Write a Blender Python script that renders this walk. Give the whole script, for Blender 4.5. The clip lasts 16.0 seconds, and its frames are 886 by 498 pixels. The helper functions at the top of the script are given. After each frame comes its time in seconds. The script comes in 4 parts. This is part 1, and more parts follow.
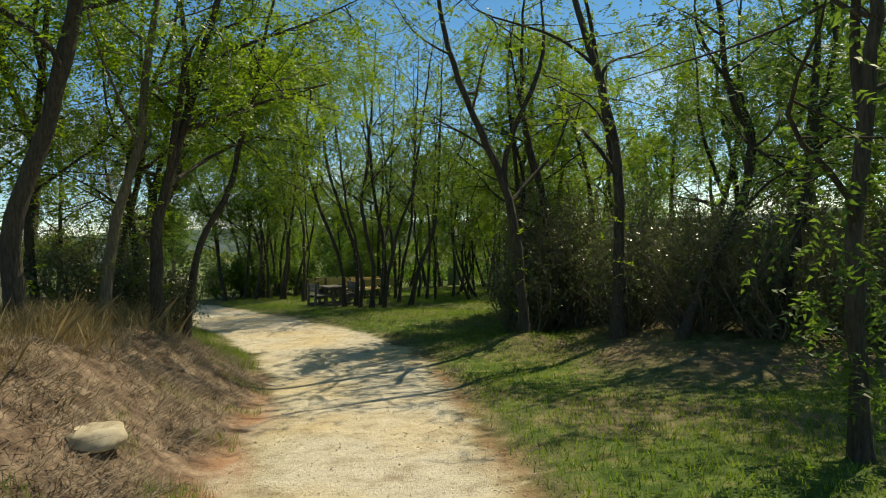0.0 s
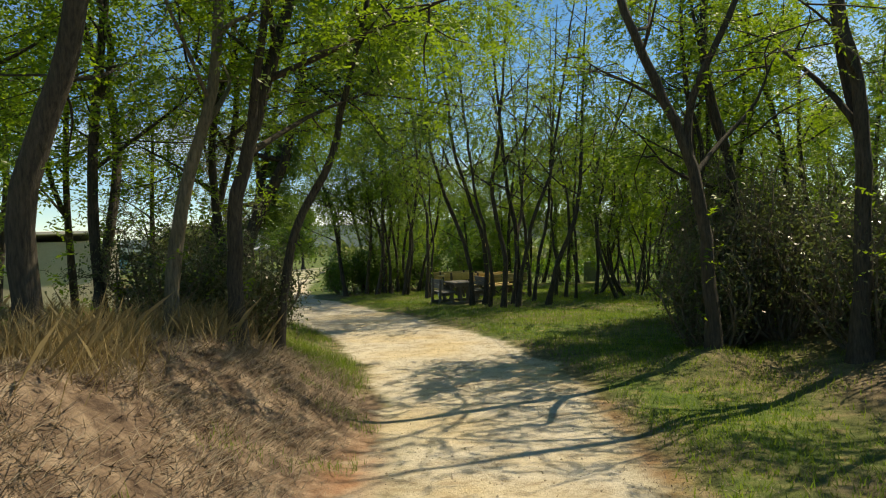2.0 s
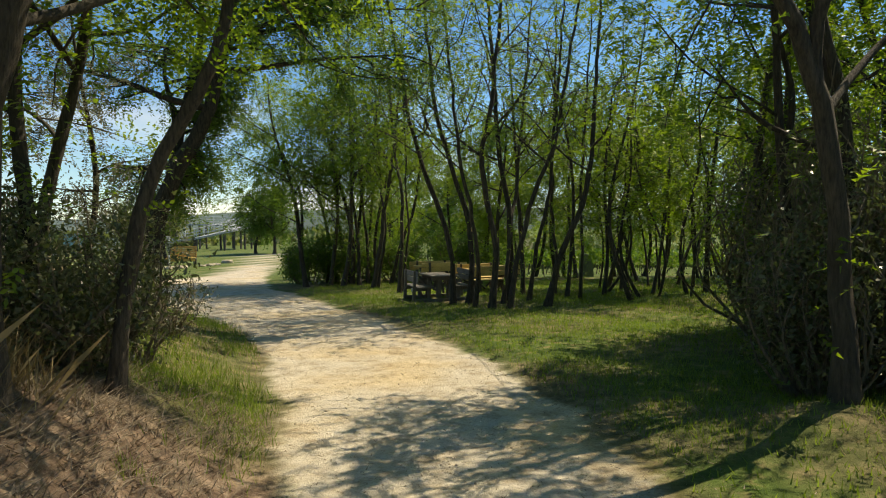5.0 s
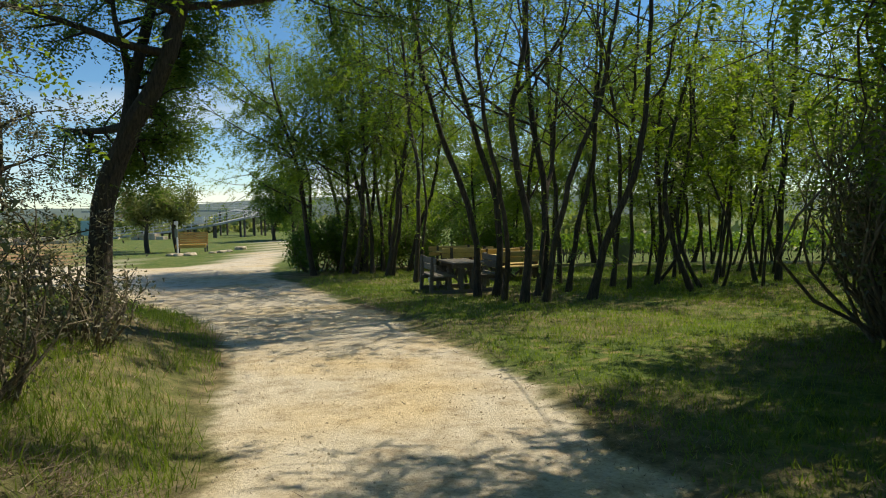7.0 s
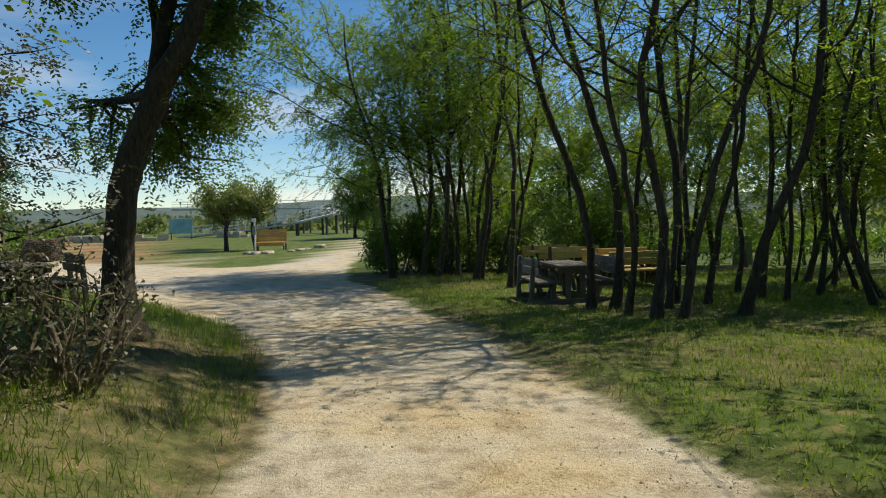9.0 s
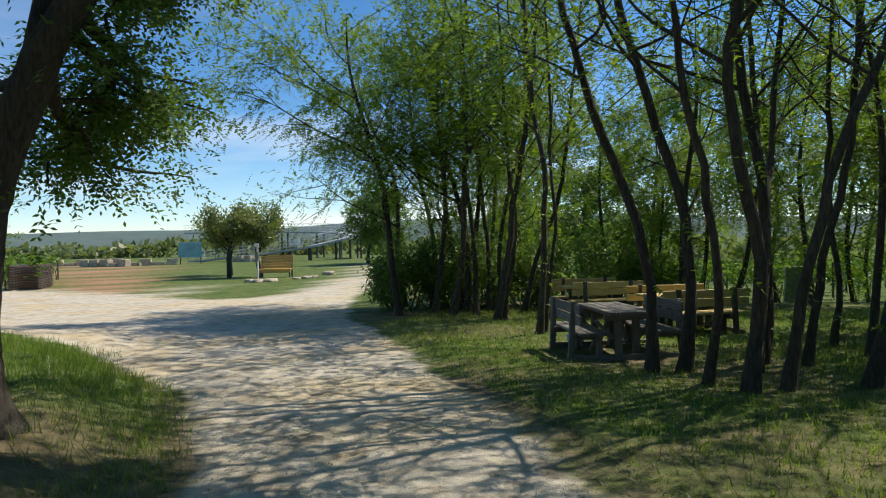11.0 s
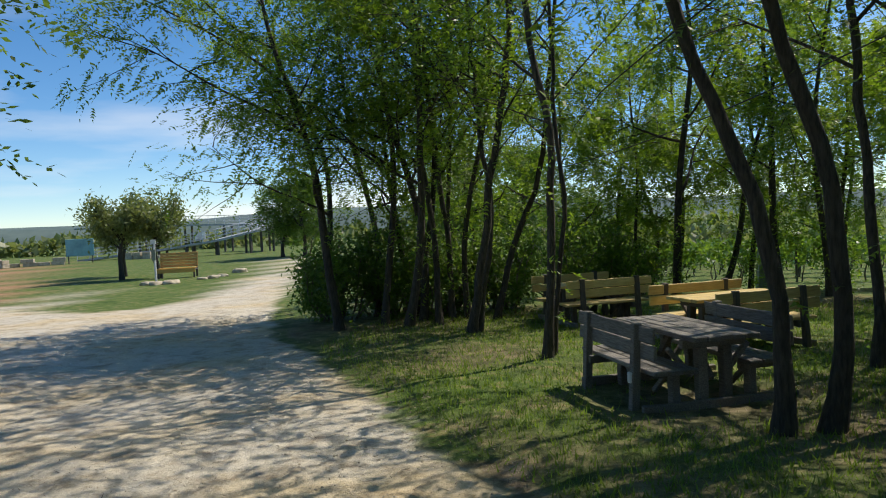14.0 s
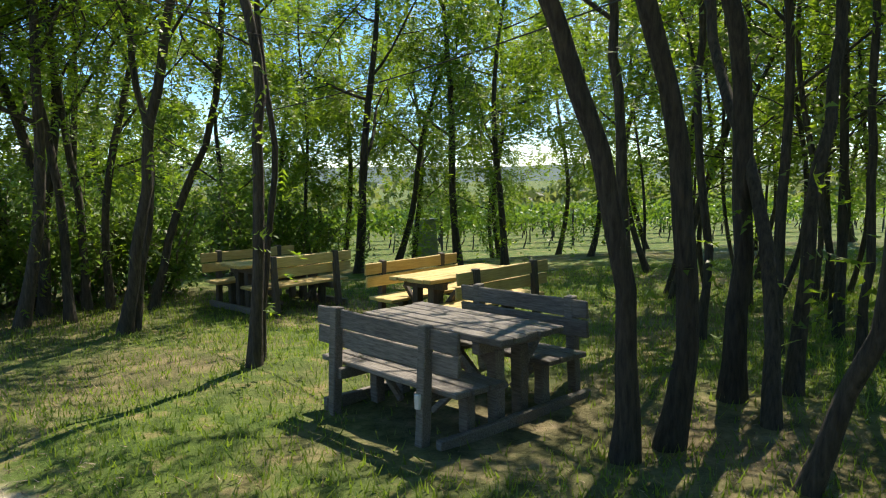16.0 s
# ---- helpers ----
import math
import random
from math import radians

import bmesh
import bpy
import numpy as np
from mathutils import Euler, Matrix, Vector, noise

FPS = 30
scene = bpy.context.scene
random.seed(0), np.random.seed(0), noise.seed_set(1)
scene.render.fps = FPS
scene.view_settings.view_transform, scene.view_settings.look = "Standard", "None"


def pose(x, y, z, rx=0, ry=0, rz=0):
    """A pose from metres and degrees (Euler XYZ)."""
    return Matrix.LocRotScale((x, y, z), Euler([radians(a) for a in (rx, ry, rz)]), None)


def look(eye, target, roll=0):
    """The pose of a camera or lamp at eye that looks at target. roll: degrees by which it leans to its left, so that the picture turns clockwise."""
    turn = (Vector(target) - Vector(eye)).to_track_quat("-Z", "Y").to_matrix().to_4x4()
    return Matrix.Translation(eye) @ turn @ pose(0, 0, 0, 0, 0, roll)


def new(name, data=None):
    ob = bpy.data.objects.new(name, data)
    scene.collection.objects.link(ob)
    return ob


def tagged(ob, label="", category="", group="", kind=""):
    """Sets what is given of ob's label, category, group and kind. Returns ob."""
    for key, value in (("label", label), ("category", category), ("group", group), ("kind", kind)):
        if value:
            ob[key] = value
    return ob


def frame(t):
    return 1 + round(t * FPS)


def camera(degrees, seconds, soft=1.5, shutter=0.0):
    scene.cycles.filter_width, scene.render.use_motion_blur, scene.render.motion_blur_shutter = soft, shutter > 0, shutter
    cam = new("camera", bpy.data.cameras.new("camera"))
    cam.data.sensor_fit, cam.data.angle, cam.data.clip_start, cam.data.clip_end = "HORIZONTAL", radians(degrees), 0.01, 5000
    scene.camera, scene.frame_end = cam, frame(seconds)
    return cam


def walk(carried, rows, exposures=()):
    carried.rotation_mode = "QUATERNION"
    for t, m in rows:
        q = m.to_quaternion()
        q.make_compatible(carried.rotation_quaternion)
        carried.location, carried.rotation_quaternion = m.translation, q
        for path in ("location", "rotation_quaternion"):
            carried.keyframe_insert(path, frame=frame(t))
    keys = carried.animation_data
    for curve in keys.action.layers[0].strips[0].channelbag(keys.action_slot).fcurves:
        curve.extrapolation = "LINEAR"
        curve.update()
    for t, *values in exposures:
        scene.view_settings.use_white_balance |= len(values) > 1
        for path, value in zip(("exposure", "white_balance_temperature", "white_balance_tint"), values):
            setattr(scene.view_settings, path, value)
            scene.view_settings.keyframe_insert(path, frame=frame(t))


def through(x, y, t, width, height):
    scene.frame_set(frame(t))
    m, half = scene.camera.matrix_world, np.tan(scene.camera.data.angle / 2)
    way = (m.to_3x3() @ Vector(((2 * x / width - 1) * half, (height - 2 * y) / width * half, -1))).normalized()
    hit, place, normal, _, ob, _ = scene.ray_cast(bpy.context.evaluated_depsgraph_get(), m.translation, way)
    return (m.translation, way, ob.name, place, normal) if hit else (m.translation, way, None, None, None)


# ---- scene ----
cam = camera(64.06, 16.0, soft=1.08)
# seconds, x, y, z, yaw, pitch, roll
ROWS = [
    (0.0, 0.000, -0.001, 1.859, -0.04, -0.61, 2.61),
    (0.5, -0.096, 0.874, 1.798, 0.48, -1.12, 3.42),
    (1.0, -0.280, 1.795, 1.736, 4.24, -1.36, 3.48),
    (1.5, -0.419, 2.561, 1.717, 5.60, 0.00, 3.83),
    (2.0, -0.535, 3.325, 1.730, 10.09, -0.59, 2.75),
    (2.5, -0.746, 4.078, 1.756, 8.01, -1.53, 2.07),
    (3.0, -0.792, 4.794, 1.691, 10.60, -0.64, 3.24),
    (3.5, -0.994, 5.561, 1.646, 9.50, -0.81, 1.42),
    (4.0, -1.066, 6.317, 1.606, 8.09, -1.29, 1.32),
    (4.2, -1.081, 6.603, 1.618, 8.99, -1.51, 1.50),
    (6.3, -1.223, 9.846, 1.456, 8.37, -1.58, 0.44),
    (6.5, -1.298, 10.136, 1.445, 9.81, -1.25, 0.67),
    (7.0, -1.501, 10.855, 1.398, 10.91, -2.64, 1.50),
    (7.5, -1.693, 11.597, 1.352, 14.57, -3.04, 2.08),
    (8.0, -1.939, 12.358, 1.325, 18.80, -4.06, 1.49),
    (8.5, -2.227, 13.006, 1.308, 16.63, -3.17, 0.81),
    (8.7, -2.340, 13.280, 1.291, 17.55, -2.84, 1.60),
    (10.8, -3.193, 16.188, 1.436, 16.15, -0.94, 1.73),
    (11.0, -3.334, 16.548, 1.414, 18.90, -0.65, 1.35),
    (11.5, -3.540, 17.304, 1.398, 25.81, -1.26, 0.40),
    (12.0, -3.696, 17.807, 1.399, 28.79, -1.52, 0.46),
    (12.5, -3.948, 18.367, 1.412, 32.62, -1.88, 1.31),
    (13.0, -4.494, 18.821, 1.400, 30.00, -1.89, 0.32),
    (13.5, -4.926, 19.529, 1.446, 25.04, -1.36, 2.52),
    (14.0, -5.368, 20.109, 1.511, 11.80, -1.93, 2.88),
    (14.2, -5.441, 20.487, 1.521, 7.15, -1.96, 3.80),
    (14.5, -5.583, 20.928, 1.510, 2.40, -3.26, 4.54),
    (14.8, -5.729, 21.361, 1.455, -1.83, -3.54, 3.49),
    (15.0, -5.886, 21.558, 1.448, -4.96, -3.23, 2.95),
    (15.4, -6.065, 22.061, 1.440, -12.33, -3.59, 1.53),
    (15.5, -6.156, 22.176, 1.424, -13.90, -3.87, 1.11),
    (16.0, -6.352, 22.640, 1.455, -17.85, -5.54, 1.24),
]
walk(cam, [(t, pose(x, y, z, 90 + pitch, roll, yaw)) for t, x, y, z, yaw, pitch, roll in ROWS],
     exposures=[(0.0, 0.14, 8800, 2), (3.5, 0.3, 9300, 9), (6.5, 0.2, 8300, 8), (8.5, -0.04, 7900, 8), (11.0, 0.16, 7050, 10), (12.8, 0.18, 6950, 12), (14.0, 0.1, 7000, 11), (15.0, 0.58, 7500, 13), (15.5, 0.8, 7500, 13), (16.0, 0.87, 7500, 12)])


# ---- world, sun ----
SUN = Vector((0.72, 0.69, 0.0)).normalized() * math.cos(radians(54)) + Vector((0, 0, math.sin(radians(54))))
world = bpy.data.worlds.new("sky")
scene.world = world
world.use_nodes = True
wn = world.node_tree.nodes
wn.clear()
sky = wn.new("ShaderNodeTexSky")
sky.sky_type, sky.sun_disc = "NISHITA", False
sky.sun_elevation, sky.sun_rotation = radians(54), math.atan2(SUN.x, SUN.y)
sky.air_density, sky.dust_density, sky.ozone_density = 0.8, 0.0, 4.0
bg = wn.new("ShaderNodeBackground")
bg.inputs["Strength"].default_value = 0.14
wo = wn.new("ShaderNodeOutputWorld")
hs = wn.new("ShaderNodeHueSaturation")
hs.inputs["Saturation"].default_value = 1.25
world.node_tree.links.new(sky.outputs[0], hs.inputs["Color"])
# thin haze clouds low in the sky
tc = wn.new("ShaderNodeTexCoord")
mp = wn.new("ShaderNodeMapping")
mp.inputs["Scale"].default_value = (1.6, 1.6, 9.0)
cn = wn.new("ShaderNodeTexNoise")
cn.inputs["Scale"].default_value, cn.inputs["Detail"].default_value = 1.7, 7
cr = wn.new("ShaderNodeValToRGB")
cr.color_ramp.elements[0].position, cr.color_ramp.elements[1].position = 0.5, 0.78
sx = wn.new("ShaderNodeSeparateXYZ")
band = wn.new("ShaderNodeValToRGB")
band.color_ramp.elements[0].color, band.color_ramp.elements[1].color = (0.9, 0.9, 0.9, 1), (0.12, 0.12, 0.12, 1)
band.color_ramp.elements[0].position, band.color_ramp.elements[1].position = 0.02, 0.3
cm = wn.new("ShaderNodeMath")
cm.operation = "MULTIPLY"
mixc = wn.new("ShaderNodeMix")
mixc.data_type = "RGBA"
mixc.inputs[7].default_value = (6.5, 6.8, 7.2, 1)
for a, b in ((tc.outputs["Generated"], mp.inputs[0]), (mp.outputs[0], cn.inputs["Vector"]), (cn.outputs["Fac"], cr.inputs[0]), (tc.outputs["Generated"], sx.inputs[0]), (sx.outputs["Z"], band.inputs[0]),
             (cr.outputs[0], cm.inputs[0]), (band.outputs[0], cm.inputs[1]), (cm.outputs[0], mixc.inputs[0]), (hs.outputs[0], mixc.inputs[6]), (mixc.outputs[2], bg.inputs[0])):
    world.node_tree.links.new(a, b)
world.node_tree.links.new(bg.outputs[0], wo.inputs[0])
sun_data = bpy.data.lights.new("sun", "SUN")
sun_data.energy, sun_data.angle, sun_data.color = 4.6, radians(0.53), (1.0, 0.95, 0.87)
sun = new("sun", sun_data)
sun.matrix_world = look((0, 0, 30), Vector((0, 0, 30)) - SUN)


# ---- materials ----
def node_mat(name):
    m = bpy.data.materials.new(name)
    m.use_nodes = True
    t = m.node_tree
    return m, t.nodes, t.links, t.nodes["Principled BSDF"]


def ramp_of(nodes, links, fac, stops):
    r = nodes.new("ShaderNodeValToRGB")
    el = r.color_ramp.elements
    while len(el) < len(stops):
        el.new(0.5)
    for e, (p, c) in zip(el, stops):
        e.position, e.color = p, (*c, 1)
    links.new(fac, r.inputs[0])
    return r.outputs[0]


def noise_of(nodes, links, scale, detail=6, rough=0.6, stretch=None, coord="Object"):
    tc = nodes.new("ShaderNodeTexCoord")
    n = nodes.new("ShaderNodeTexNoise")
    n.inputs["Scale"].default_value, n.inputs["Detail"].default_value, n.inputs["Roughness"].default_value = scale, detail, rough
    out = tc.outputs[coord]
    if stretch:
        mp = nodes.new("ShaderNodeMapping")
        mp.inputs["Scale"].default_value = stretch
        links.new(out, mp.inputs[0])
        out = mp.outputs[0]
    links.new(out, n.inputs["Vector"])
    return n.outputs["Fac"]


def mix_of(nodes, links, fac, a, b, kind="MIX"):
    m = nodes.new("ShaderNodeMix")
    m.data_type, m.blend_type = "RGBA", kind
    for sock, v in ((m.inputs[0], fac), (m.inputs[6], a), (m.inputs[7], b)):
        if isinstance(v, bpy.types.NodeSocket):
            links.new(v, sock)
        elif isinstance(v, tuple):
            sock.default_value = (*v, 1)
        else:
            sock.default_value = v
    return m.outputs[2]


def bump_of(nodes, links, fac, strength, dist, bsdf):
    b = nodes.new("ShaderNodeBump")
    b.inputs["Strength"].default_value, b.inputs["Distance"].default_value = strength, dist
    links.new(fac, b.inputs["Height"])
    links.new(b.outputs[0], bsdf.inputs["Normal"])


def surface(name, dark, light, scale=6.0, rough=0.8, bump=0.4, dist=0.01, stretch=None, coarse=0.8, metal=0.0, vary=0.0):
    """Two scales of noise between two base colours, with relief."""
    m, n, l, p = node_mat(name)
    fine = noise_of(n, l, scale, 8, 0.65, stretch)
    col = ramp_of(n, l, fine, [(0.3, dark), (0.7, light)])
    big = noise_of(n, l, coarse, 3, 0.5)
    shade = ramp_of(n, l, big, [(0.3, (0.72, 0.72, 0.72)), (0.7, (1.12, 1.12, 1.12))])
    col = mix_of(n, l, 1.0, col, shade, "MULTIPLY")
    if vary:
        info = n.new("ShaderNodeObjectInfo")
        v = ramp_of(n, l, info.outputs["Random"], [(0, (1 - vary,) * 3), (1, (1 + vary,) * 3)])
        col = mix_of(n, l, 1.0, col, v, "MULTIPLY")
    l.new(col, p.inputs["Base Color"])
    p.inputs["Roughness"].default_value, p.inputs["Metallic"].default_value = rough, metal
    if bump:
        bump_of(n, l, fine, bump, dist, p)
    return m


def leaf_mat(name, dark, light, through, share=0.45, rough=0.45):
    m, n, l, p = node_mat(name)
    geo = n.new("ShaderNodeNewGeometry")
    col = ramp_of(n, l, geo.outputs["Random Per Island"], [(0.0, dark), (1.0, light)])
    l.new(col, p.inputs["Base Color"])
    p.inputs["Roughness"].default_value = rough
    tr = n.new("ShaderNodeBsdfTranslucent")
    tcol = mix_of(n, l, 1.0, through, ramp_of(n, l, geo.outputs["Random Per Island"], [(0, (0.7, 0.75, 0.7)), (1, (1.1, 1.05, 1.0))]), "MULTIPLY")
    l.new(tcol, tr.inputs[0])
    ms = n.new("ShaderNodeMixShader")
    ms.inputs[0].default_value = share
    l.new(p.outputs[0], ms.inputs[1])
    l.new(tr.outputs[0], ms.inputs[2])
    l.new(ms.outputs[0], n["Material Output"].inputs[0])
    return m


LOCUST = leaf_mat("locust_leaf", (0.055, 0.115, 0.014), (0.125, 0.215, 0.03), (0.29, 0.45, 0.03), 0.52)
LOCUST_DEEP = leaf_mat("locust_leaf_deep", (0.045, 0.10, 0.015), (0.10, 0.18, 0.03), (0.2, 0.34, 0.05), 0.5)
SHRUB = leaf_mat("shrub_leaf", (0.05, 0.062, 0.03), (0.17, 0.18, 0.10), (0.16, 0.22, 0.06), 0.34, 0.28)
OLIVE = leaf_mat("olive_leaf", (0.10, 0.135, 0.05), (0.2, 0.23, 0.10), (0.30, 0.36, 0.09), 0.45)
BRUSH = leaf_mat("grey_brush_leaf", (0.09, 0.095, 0.06), (0.2, 0.2, 0.13), (0.16, 0.18, 0.08), 0.3)
VINE = leaf_mat("vine_leaf", (0.06, 0.13, 0.015), (0.10, 0.2, 0.03), (0.26, 0.42, 0.04), 0.4)
BLADE = leaf_mat("grass_blade", (0.045, 0.11, 0.012), (0.18, 0.26, 0.05), (0.28, 0.42, 0.05), 0.5)
STRAW = leaf_mat("dry_grass_blade", (0.23, 0.17, 0.075), (0.43, 0.345, 0.18), (0.30, 0.22, 0.1), 0.3, 0.7)
LITTER = leaf_mat("dead_litter", (0.09, 0.068, 0.053), (0.40, 0.33, 0.24), (0.2, 0.15, 0.1), 0.15, 0.8)
BARK = surface("bark", (0.022, 0.019, 0.015), (0.105, 0.089, 0.068), 9, 0.95, 0.9, 0.03, (4, 4, 0.7), 1.2, vary=0.2)
BARK_PALE = surface("pale_bark", (0.09, 0.08, 0.055), (0.26, 0.22, 0.16), 9, 0.95, 0.9, 0.03, (4, 4, 0.7), 1.2)
GREY_WOOD = surface("weathered_wood", (0.075, 0.067, 0.058), (0.25, 0.232, 0.205), 7, 0.8, 0.5, 0.006, (1.2, 12, 12), 1.5, vary=0.2)
DARK_WOOD = surface("old_dark_wood", (0.05, 0.042, 0.036), (0.13, 0.11, 0.09), 7, 0.85, 0.5, 0.006, (9, 9, 1.2), 1.5, vary=0.2)
YELLOW_WOOD = surface("fresh_yellow_wood", (0.5, 0.34, 0.10), (0.74, 0.57, 0.24), 5, 0.6, 0.25, 0.003, (1.2, 12, 12), 1.3, vary=0.12)
ORANGE_WOOD = surface("varnished_orange_wood", (0.52, 0.27, 0.05), (0.68, 0.4, 0.1), 5, 0.5, 0.25, 0.003, (1.2, 12, 12), 1.3, vary=0.1)
PLASTER = surface("cream_plaster", (0.66, 0.6, 0.46), (0.78, 0.72, 0.58), 14, 0.9, 0.2, 0.004, None, 0.5)
WHITE_PAINT = surface("white_paint", (0.7, 0.69, 0.66), (0.82, 0.81, 0.78), 10, 0.6, 0.1, 0.002)
DARK_PAINT = surface("dark_louvre_paint", (0.02, 0.02, 0.02), (0.05, 0.05, 0.048), 10, 0.6, 0.1, 0.002)
STONE = surface("pale_stone", (0.34, 0.28, 0.19), (0.6, 0.53, 0.4), 5, 0.9, 0.6, 0.02, None, 1.5)
STELE = surface("grey_green_stone", (0.15, 0.18, 0.14), (0.26, 0.29, 0.24), 6, 0.85, 0.4, 0.01)
STEEL = surface("galvanised_steel", (0.4, 0.44, 0.48), (0.55, 0.59, 0.62), 12, 0.5, 0.05, 0.001, metal=0.3)
RAMP_DECK = surface("grey_ramp_deck", (0.32, 0.34, 0.35), (0.45, 0.47, 0.48), 6, 0.7, 0.2, 0.004)
BROWN_WOOD = surface("brown_stacked_boards", (0.13, 0.075, 0.05), (0.28, 0.18, 0.12), 7, 0.8, 0.4, 0.005, (1.2, 12, 12), 1.5, vary=0.25)
DECK = surface("dark_deck", (0.10, 0.10, 0.10), (0.18, 0.18, 0.17), 6, 0.8, 0.2, 0.004)
PANEL_BLUE = surface("faded_blue_board", (0.15, 0.35, 0.4), (0.22, 0.45, 0.48), 4, 0.6, 0.05, 0.002)
# the blue-green of distant haze is put into the ridge's base colour
HILL = surface("hazy_wooded_hill", (0.07, 0.11, 0.10), (0.12, 0.17, 0.15), 0.02, 1.0, 0, 0, None, 0.004)
CLAY = surface("red_brown_clay_clods", (0.15, 0.085, 0.05), (0.34, 0.215, 0.135), 8, 0.95, 0.6, 0.02)


def ground_mat():
    m, n, l, p = node_mat("ground")

    def weight(name):
        a = n.new("ShaderNodeAttribute")
        a.attribute_name = name
        return a.outputs["Fac"]

    fine = noise_of(n, l, 28, 8, 0.7)
    mid = noise_of(n, l, 3.2, 8, 0.65)
    big = noise_of(n, l, 0.45, 4, 0.55)
    grass = ramp_of(n, l, mid, [(0.34, (0.04, 0.08, 0.014)), (0.52, (0.10, 0.15, 0.034)), (0.68, (0.24, 0.2, 0.09))])
    sand = ramp_of(n, l, mid, [(0.3, (0.33, 0.27, 0.19)), (0.5, (0.54, 0.49, 0.39)), (0.75, (0.64, 0.595, 0.5))])
    yellow = ramp_of(n, l, big, [(0.46, (1, 1, 1)), (0.66, (1.04, 0.94, 0.76))])
    sand = mix_of(n, l, 1.0, sand, yellow, "MULTIPLY")
    dirt = ramp_of(n, l, mid, [(0.34, (0.075, 0.05, 0.037)), (0.5, (0.205, 0.145, 0.103)), (0.68, (0.4, 0.31, 0.225))])
    litter = ramp_of(n, l, mid, [(0.25, (0.055, 0.045, 0.028)), (0.5, (0.17, 0.13, 0.08)), (0.8, (0.34, 0.27, 0.17))])
    red = ramp_of(n, l, mid, [(0.25, (0.3, 0.15, 0.085)), (0.75, (0.48, 0.28, 0.17))])
    col = mix_of(n, l, weight("w_litter"), grass, litter)
    col = mix_of(n, l, weight("w_dirt"), col, dirt)
    col = mix_of(n, l, weight("w_red"), col, red)
    col = mix_of(n, l, weight("w_sand"), col, sand)
    grit = ramp_of(n, l, fine, [(0.3, (0.5, 0.49, 0.47)), (0.44, (0.94, 0.94, 0.94)), (0.68, (1.18, 1.18, 1.18))])
    col = mix_of(n, l, 1.0, col, grit, "MULTIPLY")
    l.new(col, p.inputs["Base Color"])
    p.inputs["Roughness"].default_value = 0.95
    p.inputs["Specular IOR Level"].default_value = 0.2
    bump_of(n, l, fine, 0.8, 0.035, p)
    return m


GROUND = ground_mat()


# ---- mesh helpers ----
def mesh_np(name, verts, faces, mat, smooth=False):
    """A mesh from arrays: verts (n, 3), faces (m, k) with one k."""
    verts, faces = np.asarray(verts, np.float32), np.asarray(faces, np.int32)
    me = bpy.data.meshes.new(name)
    k = faces.shape[1]
    me.vertices.add(len(verts))
    me.vertices.foreach_set("co", verts.ravel())
    me.loops.add(faces.size)
    me.loops.foreach_set("vertex_index", faces.ravel())
    me.polygons.add(len(faces))
    me.polygons.foreach_set("loop_start", np.arange(0, faces.size, k, dtype=np.int32))
    me.polygons.foreach_set("loop_total", np.full(len(faces), k, np.int32))
    me.polygons.foreach_set("use_smooth", np.full(len(faces), smooth, bool))
    me.update(calc_edges=True)
    me.materials.append(mat)
    return me


def thing(name, at, label, category, group="", kind="", turn=0):
    ob = new(name)
    ob.empty_display_size = 0.1
    ob.matrix_basis = pose(*at, 0, 0, turn)
    return tagged(ob, label, category, group, kind)


def part_np(name, verts, faces, mat, parent, label="", smooth=False):
    ob = new(name, mesh_np(name, verts, faces, mat, smooth))
    ob.parent = parent
    return tagged(ob, label)


def part(name, bm, mat, parent, label="", smooth=False):
    me = bpy.data.meshes.new(name)
    for f in bm.faces:
        f.smooth = smooth
    bm.to_mesh(me)
    bm.free()
    me.materials.append(mat)
    ob = new(name, me)
    ob.parent = parent
    return tagged(ob, label)


def board(size, at=(0, 0, 0), rot=(0, 0, 0), bevel=0.006, wear=0.0, seed=0):
    """A bevelled board, long edges a little uneven."""
    bm = bmesh.new()
    bmesh.ops.create_cube(bm, size=1)
    bmesh.ops.scale(bm, vec=size, verts=bm.verts)
    if wear:
        long = max(range(3), key=lambda i: size[i])
        edges = [e for e in bm.edges if abs((e.verts[0].co - e.verts[1].co)[long]) > size[long] * 0.9]
        bmesh.ops.subdivide_edges(bm, edges=edges, cuts=4, use_grid_fill=True)
        rnd = random.Random(seed)
        for v in bm.verts:
            v.co += Vector([(rnd.random() - 0.5) * wear if i != long else 0 for i in range(3)])
    if bevel:
        sharp = [e for e in bm.edges if len(e.link_faces) == 2 and e.calc_face_angle() > 0.8]
        bmesh.ops.bevel(bm, geom=sharp, offset=bevel, segments=1, affect="EDGES")
    bm.transform(pose(*at, *rot))
    return bm


